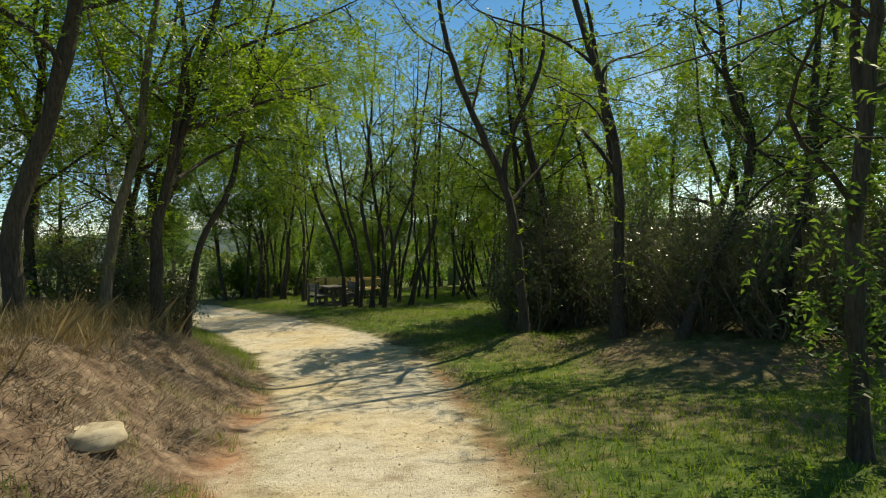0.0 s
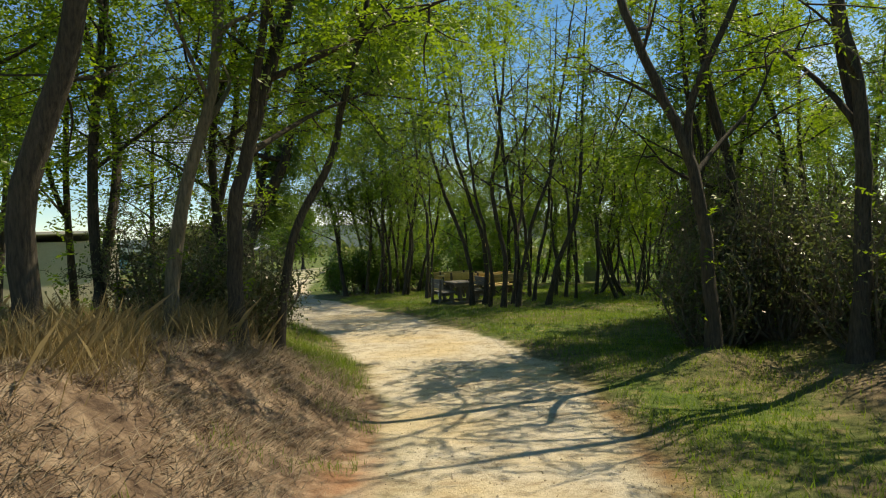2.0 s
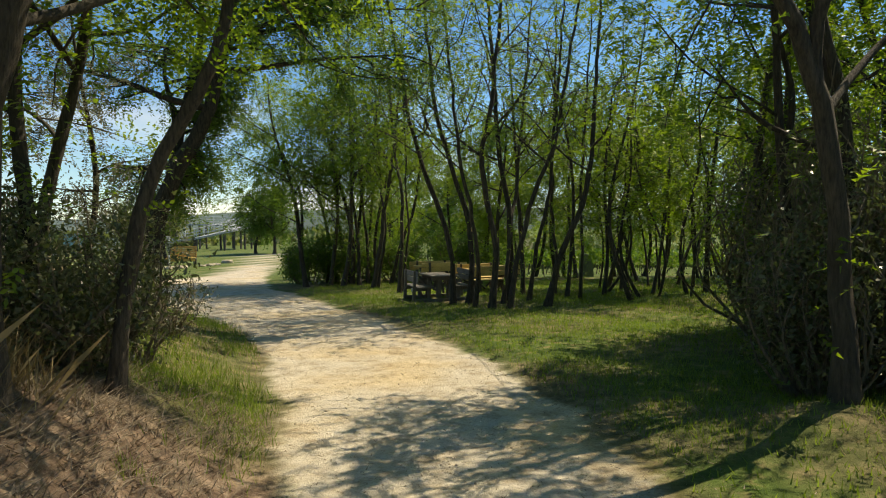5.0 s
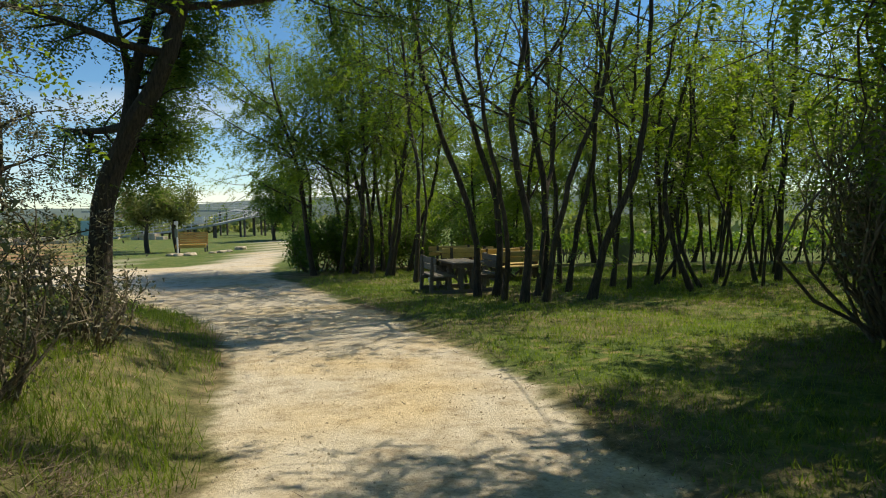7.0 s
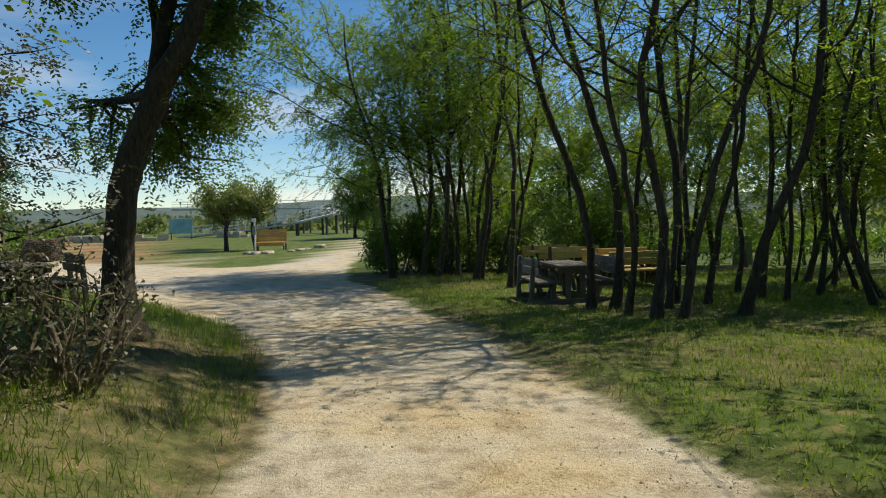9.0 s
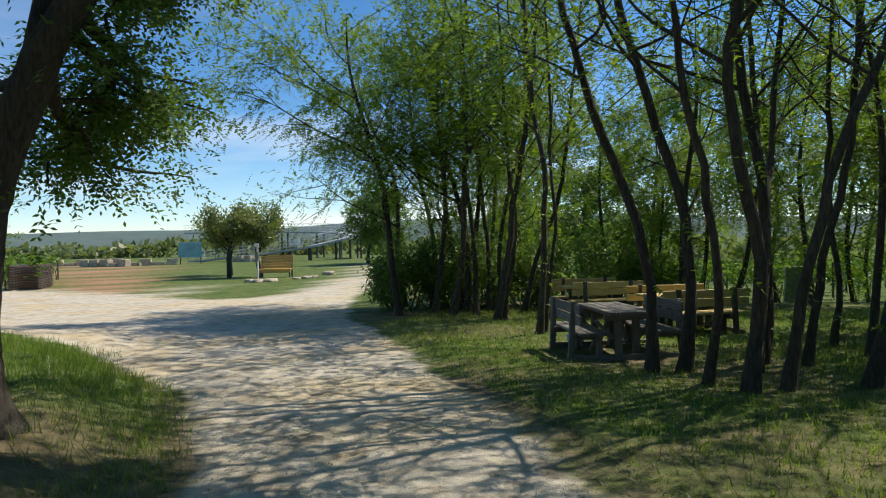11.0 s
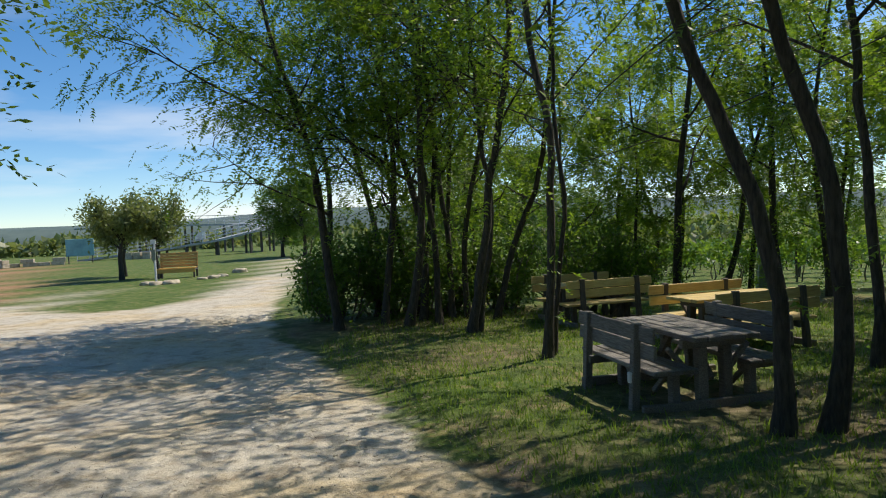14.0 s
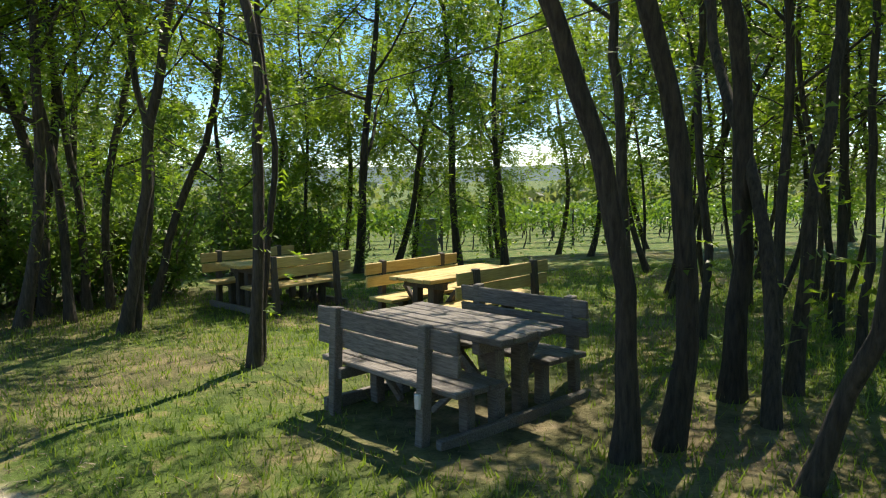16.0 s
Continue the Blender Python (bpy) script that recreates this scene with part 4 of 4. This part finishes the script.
def table(at, turn, top_mat, leg_mat, label, group, L=1.7):
    t = thing("picnic_table", at, label, "table", group, turn=turn)
    for k in range(5):
        part("top_plank", board((L + 0.03 * math.sin(k * 2.1), 0.14, 0.05), (0.01 * math.sin(k * 3.0), (k - 2) * 0.148, 0.715), (0, 0, 0), 0.008, 0.007, 20 + k), top_mat, t)
    for sx in (-1, 1):
        part("top_bearer", board((0.08, 0.72, 0.09), (sx * 0.58, 0, 0.635), (0, 0, 0), 0.008), leg_mat, t)
        for sy in (-1, 1):
            part("leg", board((0.11, 0.10, 0.64), (sx * 0.58, sy * 0.14, 0.28), (0, 0, 0), 0.01, 0.008, 31 + sx + 3 * sy), leg_mat, t)
            part("brace", board((0.06, 0.05, 0.40), (sx * 0.50, sy * 0.33, 0.44), (sy * -42, 0, 0), 0.006), leg_mat, t)
        part("long_brace", board((0.55, 0.06, 0.07), (sx * 0.36, 0, 0.45), (0, sx * 48, 0), 0.006), leg_mat, t)
    return t


def picnic_set(cx, cy, turn, tops, legs, words, group, L=1.75, gap=0.86, beams=True, tag=False, which=(-1, 1)):
    a = radians(turn)
    nx, ny = -math.sin(a), math.cos(a)
    z = gz(cx, cy) - 0.03
    table((cx, cy, z + 0.02), turn, tops, legs, words + " picnic table with plank top on grass", group, L - 0.05)
    for sgn in which:
        bx, by = cx + nx * gap * sgn, cy + ny * gap * sgn
        bench((bx, by, z + 0.01), turn + (180 if sgn > 0 else 0), tops, legs, words + " bench with board back beside its table", group, L - (0.22 if tag and sgn > 0 else 0), tag and sgn < 0)
    if beams:
        for sx in (-0.72, 0.72):
            t = thing("ground_beam", (cx + math.cos(a) * sx, cy + math.sin(a) * sx, z), words + " ground beam under a picnic set", "beam", group, turn=turn)
            part("timber", board((0.06, 1.75, 0.13), (0, 0, 0.045), (0, 0, 0), 0.008, 0.01, 41), GREY_WOOD, t)


picnic_set(-4.45, 28.25, -65.5, GREY_WOOD, GREY_WOOD, "weathered grey wooden", "weathered picnic set", tag=True)
picnic_set(-3.37, 31.4, 28, YELLOW_WOOD, DARK_WOOD, "yellow new-planked wooden", "yellow picnic sets")
picnic_set(-5.46, 34.3, 27, YELLOW_WOOD, DARK_WOOD, "yellow new-planked wooden", "yellow picnic sets")
picnic_set(-13.26, 23.27, 146, DARK_WOOD, DARK_WOOD, "dark old wooden", "dark picnic set by the house", beams=False)
bench((-31.6, 35.2, gz(-31.6, 35.2)), 215, ORANGE_WOOD, DARK_WOOD, "orange varnished wooden bench beside the trellis", "orange benches", 2.0)


# ---- stele, house, far things ----
def stele(x, y):
    t = thing("stone_stele", (x, y, gz(x, y)), "grey-green tapering stone stele standing in grass", "monument")
    bm = bmesh.new()
    bmesh.ops.create_cube(bm, size=1)
    for v in bm.verts:
        f = v.co.z + 0.5
        k = 1 - 0.22 * f
        v.co = Vector((v.co.x * 0.84 * k, v.co.y * 0.5 * k, f * 1.5))
    bmesh.ops.subdivide_edges(bm, edges=bm.edges[:], cuts=3, use_grid_fill=True)
    for v in bm.verts:
        v.co += noise.noise_vector(v.co * 4) * 0.012
    part("shaft", bm, STELE, t)
    part("plinth", board((1.0, 0.66, 0.12), (0, 0, 0.02), (0, 0, 0), 0.02), STELE, t)


stele(0.6, 46.4)


def house(x, y, z, turn):
    """A small plastered hut; its corner is the origin, walls run along +x and +y."""
    t = thing("hut", (x, y, z), "cream plastered hut with white eaves behind trees", "house", turn=turn)
    L, W, H, T = 6.0, 4.2, 2.3, 0.2
    part("front_wall", board((L, T, H), (L / 2, T / 2, H / 2), (0, 0, 0), 0.01), PLASTER, t)
    part("back_wall", board((L, T, H), (L / 2, W - T / 2, H / 2), (0, 0, 0), 0.01), PLASTER, t)
    part("side_wall", board((T, W - 2 * T - 0.004, H), (T / 2, W / 2, H / 2), (0, 0, 0), 0.01), PLASTER, t)
    part("side_wall", board((T, W - 2 * T - 0.004, H), (L - T / 2, W / 2, H / 2), (0, 0, 0), 0.01), PLASTER, t)
    roof = part("roof", board((L + 0.3, W + 0.5, 0.1), (L / 2, W / 2, H + 0.16), (3, 0, 0), 0.01), WHITE_PAINT, t)
    part("fascia", board((L + 0.34, 0.03, 0.16), (L / 2, -0.27, H + 0.03), (0, 0, 0), 0.005), WHITE_PAINT, t, "white fascia board")
    part("soffit_beam", board((L, 0.1, 0.14), (L / 2, -0.06, H - 0.05), (0, 0, 0), 0.01), DECK, t)
    part("meter_box", board((0.3, 0.05, 0.3), (0.55, -0.025, 0.55), (0, 0, 0), 0.01), WHITE_PAINT, t)
    vent = part("vent_frame", board((0.95, 0.05, 0.75), (1.9, -0.022, 1.75), (0, 0, 0), 0.01), DARK_PAINT, t, "dark louvred vent")
    for k in range(7):
        part("slat", board((0.85, 0.03, 0.07), (1.9, -0.06, 1.46 + 0.095 * k), (35, 0, 0), 0.004), DECK, vent)
    return t


house(-18.75, 26.95, 0.0, 236)


def stone(x, y, r, seed, group="stones at the grass edge", z=None):
    rng = random.Random(seed)
    bm = bmesh.new()
    bmesh.ops.create_icosphere(bm, subdivisions=3, radius=r)
    off = Vector((rng.random() * 9, rng.random() * 9, rng.random() * 9))
    for v in bm.verts:
        v.co *= 1 + 0.4 * noise.noise(v.co / r * 1.1 + off) + 0.16 * noise.noise(v.co / r * 3.1 + off)
        v.co.z = max(-0.3 * r, min(0.42 * r, v.co.z * 0.6)) + 0.1 * r * noise.noise(v.co / r * 2.2 + off)
        v.co.x *= 1.35
    me = bpy.data.meshes.new("stone")
    bm.to_mesh(me)
    bm.free()
    me.materials.append(STONE)
    me.polygons.foreach_set("use_smooth", [True] * len(me.polygons))
    ob = new("stone", me)
    ob.matrix_basis = pose(x, y, (gz(x, y) if z is None else z) + r * 0.12, 0, 0, rng.random() * 360)
    tagged(ob, "pale rough field stone lying on grass", "stone", group)


for k, (x, y, r) in enumerate([(-24.3, 48.2, 0.28), (-23.8, 48.5, 0.3), (-24.9, 48.3, 0.22), (-23.7, 50.9, 0.2), (-23.4, 51.4, 0.26), (-23.6, 52.6, 0.22), (-24.2, 55.6, 0.4), (-25.3, 48.9, 0.2), (-18.9, 60.5, 0.3), (-21.5, 61.5, 0.3)]):
    stone(x, y, r, k)
stone(-3.1, 6.15, 0.24, 31, "bank stones")


def swing_bench(x, y, turn):
    t = thing("swing_bench", (x, y, gz(x, y)), "orange varnished slatted garden bench under trees", "bench", turn=turn)
    for k in range(5):
        part("back_slat", board((1.9, 0.04, 0.13), (0, 0.3 + 0.04 * k, 0.62 + 0.15 * k), (-14, 0, 0), 0.008), ORANGE_WOOD, t)
    for k in range(4):
        part("seat_slat", board((1.9, 0.13, 0.04), (0, -0.28 + 0.15 * k, 0.5), (0, 0, 0), 0.008), ORANGE_WOOD, t)
    part("front_board", board((1.9, 0.04, 0.2), (0, -0.37, 0.38), (0, 0, 0), 0.008), ORANGE_WOOD, t)
    for sx in (-0.88, 0.88):
        part("side_frame", board((0.09, 0.8, 0.09), (sx, 0.05, 0.43), (0, 0, 0), 0.008), DARK_WOOD, t)
        part("leg", board((0.09, 0.09, 0.45), (sx, -0.28, 0.2), (0, 0, 0), 0.008), DARK_WOOD, t)
        part("leg", board((0.09, 0.09, 1.2), (sx, 0.42, 0.58), (-8, 0, 0), 0.008), DARK_WOOD, t)


swing_bench(-26.2, 52.8, 18)


def signpost(x, y):
    t = thing("signpost", (x, y, gz(x, y)), "slim white signpost with a small plate among stones", "signpost")
    v, f = tube([(0, 0, -0.1), (0, 0, 1.0), (0.01, 0, 2.0)], [0.05, 0.05, 0.05], 10)
    part_np("post", v, f, WHITE_PAINT, t, smooth=True)
    part("plate", board((0.26, 0.04, 0.2), (0, -0.06, 1.9), (0, 0, 0), 0.006), WHITE_PAINT, t)
    part("information_box", board((0.2, 0.06, 0.5), (0, -0.07, 1.3), (0, 0, 0), 0.006), STELE, t)


signpost(-24.9, 49.0)


def round_tree(x, y, tall, wide, seed):
    rng = np.random.default_rng(seed)
    t = thing("olive_tree", (x, y, gz(x, y)), "small round grey-green tree with a short dark trunk", "tree", "round trees on the lawn")
    top = np.array([rng.normal(0, 0.15), rng.normal(0, 0.15), tall * 0.55])
    part_np("trunk", *tube(wavy(np.array([0, 0, -0.1]), top, 10, 0.05, rng), np.linspace(0.16, 0.07, 10), 9, 0.06, rng), BARK, t, smooth=True)
    an = []
    for k in range(9):
        a = k * 2.4 + rng.normal(0, 0.3)
        b = top * rng.uniform(0.55, 1.0)
        tip = np.array([math.cos(a) * wide * 0.42, math.sin(a) * wide * 0.42, tall * rng.uniform(0.62, 0.98)])
        ln = wavy(b, tip, 7, 0.08, rng)
        part_np("limb", *tube(ln, np.linspace(0.05, 0.01, 7), 5), BARK, t, smooth=True)
        g = rng.uniform(0.35, 1.1, 420)
        p = np.stack([np.interp(g, np.linspace(0, 1, 7), ln[:, w]) for w in range(3)], -1) + rng.normal(0, wide * 0.1, (420, 3))
        an.append(p)
    an = np.concatenate(an)
    n = len(an)
    al = unit(rng.normal(0, 1, (n, 3)))
    part_np("crown", *kites(an, al, unit(np.cross(al, rng.normal(0, 1, (n, 3)))), 0.26 * rng.uniform(0.6, 1.2, n), 0.10 * rng.uniform(0.7, 1.2, n)), OLIVE, t)


round_tree(-29.3, 52.6, 4.4, 2.8, 1)
round_tree(-27.6, 53.4, 4.2, 2.6, 2)
round_tree(-31.6, 56.0, 4.6, 4.2, 3)


def wood_stack(x, y, turn, n=11, L=2.0, W=1.7):
    t = thing("pallet_stack", (x, y, gz(x, y)), "stack of weathered brown boards at the field edge", "stack", turn=turn)
    for k in range(n):
        for j in range(5):
            part("slat", board((L, 0.2, 0.05), (0.04 * math.sin(k * 5 + j), (j - 2) * W / 5, 0.06 + 0.12 * k), (0, 0, 0), 0), BROWN_WOOD, t)
        for j in (-1, 1):
            part("batten", board((0.09, W, 0.06), (j * L * 0.4, 0, 0.115 + 0.12 * k), (0, 0, 0), 0), DARK_WOOD, t)


wood_stack(-34.6, 43.6, 38, 10, 1.5, 3.4)


def vine_row(x0, y0, x1, y1, seed, tall=1.5, posts=5, leaves=1500, leaf=0.2, group="vineyard rows"):
    rng = np.random.default_rng(seed)
    z0 = gz(x0, y0)
    t = thing("vine_row", (x0, y0, z0), "trellised row of bright green vines", "vines", group)
    d = np.array([x1 - x0, y1 - y0])
    f = rng.random(leaves)
    hh = tall * (0.35 + 0.65 * np.sqrt(rng.random(leaves)))
    px, py = x0 + d[0] * f, y0 + d[1] * f
    p = np.stack([d[0] * f + rng.normal(0, 0.16, leaves), d[1] * f + rng.normal(0, 0.16, leaves), height(px, py) - z0 + hh + 0.12 * np.sin(f * 60 + seed)], -1)
    al = unit(rng.normal(0, 1, (leaves, 3)) + np.array([0, 0, -0.3]))
    part_np("foliage", *kites(p, al, unit(np.cross(al, rng.normal(0, 1, (leaves, 3)))), leaf * rng.uniform(0.7, 1.2, leaves), leaf * 0.8 * rng.uniform(0.7, 1.2, leaves)), VINE, t)
    for k in range(posts):
        g = k / (posts - 1)
        zz = gz(x0 + d[0] * g, y0 + d[1] * g) - z0
        part_np("post", *tube([(d[0] * g, d[1] * g, zz - 0.1), (d[0] * g, d[1] * g, zz + tall + 0.1)], [0.05, 0.045], 6), DARK_WOOD, t)
    n = int(np.hypot(*d) / 1.1)
    stem = []
    for k in range(n):
        g = (k + 0.5) / n
        zz = gz(x0 + d[0] * g, y0 + d[1] * g) - z0
        stem.append(tube(wavy(np.array([d[0] * g, d[1] * g, zz - 0.05]), np.array([d[0] * g + 0.1, d[1] * g, zz + 0.8]), 4, 0.1, rng), [0.035, 0.03, 0.025, 0.02], 5))
    part_np("vine_stem", *joined(stem), BARK, t)["kind"] = "stuff"


for k in range(11):
    y = 51.0 + 2.3 * k * (1 + 0.05 * k)
    vine_row(-9.0 + 0.6 * k, y + 1.2, 26.0 + k, y - 2.5, 700 + k, 1.5, 7, 2600, 0.2 + 0.012 * k)
for k in range(6):
    vine_row(-30.5 - 2.0 * k, 36.5 + 0.5 * k, -42.0 - 2.2 * k, 52.0 + 0.6 * k, 730 + k, 1.55, 5, 900, 0.2, "trellis by the clearing")


def viewing_ramp():
    """A raised steel walkway that climbs and turns back."""
    t = thing("viewing_ramp", (-45, 90, gz(-45, 90)), "long grey steel viewing ramp with railings on dark posts", "ramp")
    z0 = gz(-45, 90)
    low = [np.array(p, float) for p in ((-62, 90.5, 0.15), (-50.5, 89.6, 1.0), (-45.6, 89.5, 1.55), (-41.5, 93.6, 2.7), (-42.5, 100.0, 3.1), (-50.7, 105.0, 3.6), (-61.4, 106.5, 3.9), (-75.0, 106.0, 4.1))]
    tt = np.linspace(0, len(low) - 1, 60)
    line = np.stack([np.interp(tt, range(len(low)), [p[c] for p in low]) for c in range(3)], -1) - np.array([-45, 90, 0])
    for _ in range(3):
        line[1:-1] = (line[:-2] + line[1:-1] * 2 + line[2:]) / 4
    tan = unit(np.gradient(line, axis=0))
    n = unit(np.cross(tan, np.array([0, 0, 1.0])))
    w = 0.9
    ring = np.stack([line - n * w, line + n * w, line + n * w - np.array([0, 0, 0.22]), line - n * w - np.array([0, 0, 0.22])], 1)
    i, j = np.meshgrid(np.arange(59), np.arange(4), indexing="ij")
    q = np.stack([i * 4 + j, i * 4 + (j + 1) % 4, (i + 1) * 4 + (j + 1) % 4, (i + 1) * 4 + j], -1).reshape(-1, 4)
    part_np("deck", ring.reshape(-1, 3), q, RAMP_DECK, t)
    for sgn in (-1, 1):
        e = line + n * w * sgn
        for hgt in (0.35, 0.7, 1.1):
            part_np("rail", *tube(e + np.array([0, 0, hgt]), np.full(60, 0.03), 5), STEEL, t)
        for k in range(0, 60, 2):
            part_np("baluster", *tube([e[k] + np.array([0, 0, -0.1]), e[k] + np.array([0, 0, 1.12])], [0.035, 0.035], 5), STEEL, t)
    for k in range(8, 58, 5):
        for sgn in (-0.7, 0.7):
            c = line[k] + n[k] * sgn
            part_np("support_post", *tube([np.array([c[0], c[1], -0.2 - 0.3]), c - np.array([0, 0, 0.2])], [0.14, 0.14], 8), DARK_WOOD, t)
    part("notice_board", board((1.3, 0.06, 0.8), (-1.5, -0.9, 2.2), (0, 0, 12), 0.01), WHITE_PAINT, t)


viewing_ramp()


def stone_heap(x, y, L, seed, mat, group, words):
    rng = random.Random(seed)
    t = thing("block_stack", (x, y, gz(x, y)), words, "stack", group, turn=rng.uniform(-15, 35))
    for k in range(2):
        n = int(L / 1.3)
        for j in range(n):
            if k > 0 and rng.random() < 0.25:
                continue
            part("block", board((1.15, 0.8, 0.36), ((j - n / 2) * 1.3 + rng.uniform(-0.1, 0.1), rng.uniform(-0.1, 0.1), 0.18 + 0.37 * k), (0, 0, rng.uniform(-3, 3)), 0.02), mat, t)


for k, (x, y, L) in enumerate([(-66, 68, 9), (-62, 77, 7), (-58, 80, 6), (-76, 64, 8), (-70, 82, 10), (-52, 88, 6)]):
    stone_heap(x, y, L, 50 + k, STONE, "block stacks across the field", "long low stack of pale blocks across the field")
bt = thing("blue_board", (-55.5, 82.0, gz(-55.5, 82.0)), "faded blue notice board on two posts", "board", turn=25)
part("panel", board((2.6, 0.08, 1.7), (0, 0, 1.6), (0, 0, 0), 0.02), PANEL_BLUE, bt)
for sx in (-1.1, 1.1):
    part("post", board((0.1, 0.1, 2.4), (sx, 0.09, 1.15), (0, 0, 0), 0.01), DARK_WOOD, bt)

locust(-39.0, 43.3, 7.0, 0.2, (0.2, 0.1), 790, 0.2, 14, 700, 0.27, leaf=0.2, mat=LOCUST_DEEP, rise=(-0.25, 0.6), low=60, label="dense grey-green tree beside the trellis", group="")
# farther trees that close the view
for k, (x, y, tall) in enumerate([(-31.0, 76, 5.2), (-28.6, 75, 5.4), (-13.5, 62, 6.0), (-9.0, 58, 5.5)]):
    locust(x, y, tall, 0.2, (0.3, 0), 800 + k, 0.25, 8, 420, 0.42, leaf=0.24, mat=LOCUST_DEEP, label="far locust tree beyond the fork of the track", group="far trees")
for k, (x, y, tall) in enumerate([(-13, 14, 7), (-14, 18, 6.6), (-12.5, 9.5, 7), (-11.5, 5, 7), (-16, 12, 7), (13, 12, 7), (12.5, 17, 7), (11, 23, 7), (9, 27, 6.6), (12, 31, 6.6), (9.5, 34, 6.4), (14, 26, 7), (8, 4, 7), (11, 2, 7), (6, 0, 7),
                                  (-9, -1, 7), (-6, -4, 7), (4, -5, 7), (10.6, 15.2, 5.4), (12.6, 21.0, 6.4), (15.6, 18.0, 6.8), (16.4, 23.5, 6.8)]):
    locust(x, y, tall, 0.13, (0.3, 0.2), 820 + k, 0.25, 8, 420, 0.38, leaf=0.13, mat=LOCUST_DEEP if k % 2 else LOCUST, low=30)
for k, (x, y, h, w) in enumerate([(-12.4, 11.0, 1.6, 1.4), (11.4, 14.4, 3.0, 1.8), (12.2, 19.6, 3.0, 1.8), (10.6, 24.6, 2.6, 1.7), (11.0, 29.0, 2.4, 1.6), (8.6, 23.6, 2.6, 1.6), (10.8, 10.4, 2.4, 1.5), (10.6, 6.4, 2.4, 1.6)]):
    shrub(x, y, h, w, 860 + k, 2600, SHRUB, 0.09, 20)

blades("toe_grass", scatter(42000, -4.6, -1.8, 3.5, 12.5, grng, lambda x, y: smooth((np.interp(y, *EDGE_L) - x + 0.1) / 0.2) * smooth((np.interp(y, *EDGE_L) + -x < 1.1) * 1.0) * np.clip(-0.15 + 1.1 * ripple(x, y, 2.6, 4.1), 0, 1)), grng, 0.11, 0.007, BLADE,
       "green grass tufts at the foot of the bank")


def pebbles(n):
    """Loose gravel on the track."""
    rng = np.random.default_rng(77)
    x, y = rng.uniform(-9, 1.2, n), rng.uniform(3.0, 27, n)
    k = inside(x, y, SAND) > 0.02
    x, y = x[k], y[k]
    k = rng.random(len(x)) < np.clip(0.35 + 0.8 * ripple(x, y, 1.4, 5.0), 0.05, 1)
    x, y = x[k], y[k]
    m = len(x)
    r = 0.004 + 0.011 * rng.random(m) ** 3
    o = np.array([(1, 0, 0), (0, 1, 0), (-1, 0, 0), (0, -1, 0), (0, 0, 0.8), (0, 0, -0.8)], float)
    c = np.stack([x, y, height(x, y) + r * 0.3], -1)
    v = c[:, None] + o[None] * r[:, None, None] * rng.uniform(0.7, 1.3, (m, 6, 1))
    f = np.array([(0, 1, 4), (1, 2, 4), (2, 3, 4), (3, 0, 4), (1, 0, 5), (2, 1, 5), (3, 2, 5), (0, 3, 5)])
    F = (np.arange(m)[:, None, None] * 6 + f[None]).reshape(-1, 3)
    tagged(new("gravel", mesh_np("gravel", v.reshape(-1, 3), F, STONE)), "loose pale gravel on the track", "gravel", kind="stuff")


pebbles(26000)

# an overhead cable
cable_t = thing("cable", (0, 0, 0), "thin dark overhead cable strung between trees", "cable")
u = np.linspace(0, 1, 30)
part_np("wire", *tube(np.stack([-6.2 + 8.4 * u, 35.6 - 18.6 * u, 2.6 + 2.9 * u ** 1.3 - 0.5 * np.sin(np.pi * u)], -1), np.full(30, 0.009), 5), DARK_PAINT, cable_t)


def far_hedges():
    """Tree lines and hedges across the far fields."""
    rng = np.random.default_rng(9)
    P = []
    for x0, x1, y, h, n in ((-40, 120, 118, 4.5, 2600), (-70, 160, 165, 6, 2600), (-10, 90, 92, 2.2, 1500), (-160, -50, 130, 3.5, 1500), (-260, -80, 210, 5, 1500)):
        f = rng.random(n)
        x = x0 + (x1 - x0) * f
        top = h * (0.55 + 0.45 * ripple(x, x * 0, 0.12, y) + 0.2 * ripple(x, x * 0, 0.5, y))
        yy = y + rng.normal(0, 1.5, n)
        P.append(np.stack([x, yy, height(x, yy) + np.maximum(top, 0.6) * np.sqrt(rng.random(n))], -1))
    P = np.concatenate(P)
    n = len(P)
    al = unit(rng.normal(0, 1, (n, 3)))
    v, f = kites(P, al, unit(np.cross(al, rng.normal(0, 1, (n, 3)))), 1.6 * rng.uniform(0.6, 1.3, n), 1.2 * rng.uniform(0.6, 1.3, n))
    tagged(new("far_hedge", mesh_np("far_hedge", v, f, OLIVE)), "far hedges and tree lines across the fields", "hedge", kind="stuff")


far_hedges()

blades("lawn_straw", scatter(60000, -9, 6, 8, 36, grng, lambda x, y: lawn_right(x, y) * np.clip(0.2 + 0.8 * ripple(x, y, 0.9, 2.6), 0, 1)), grng, 0.07, 0.009, STRAW, "dry straw blades scattered in the lawn", 0.9)
blades("verge_straw", scatter(15000, -9, -3.5, 12.5, 21, grng, lambda x, y: verge_left(x, y) * np.clip(0.5 + 0.8 * ripple(x, y, 1.3, 5.0), 0, 1)), grng, 0.12, 0.008, STRAW, "dry stalks among the verge grass", 0.7)
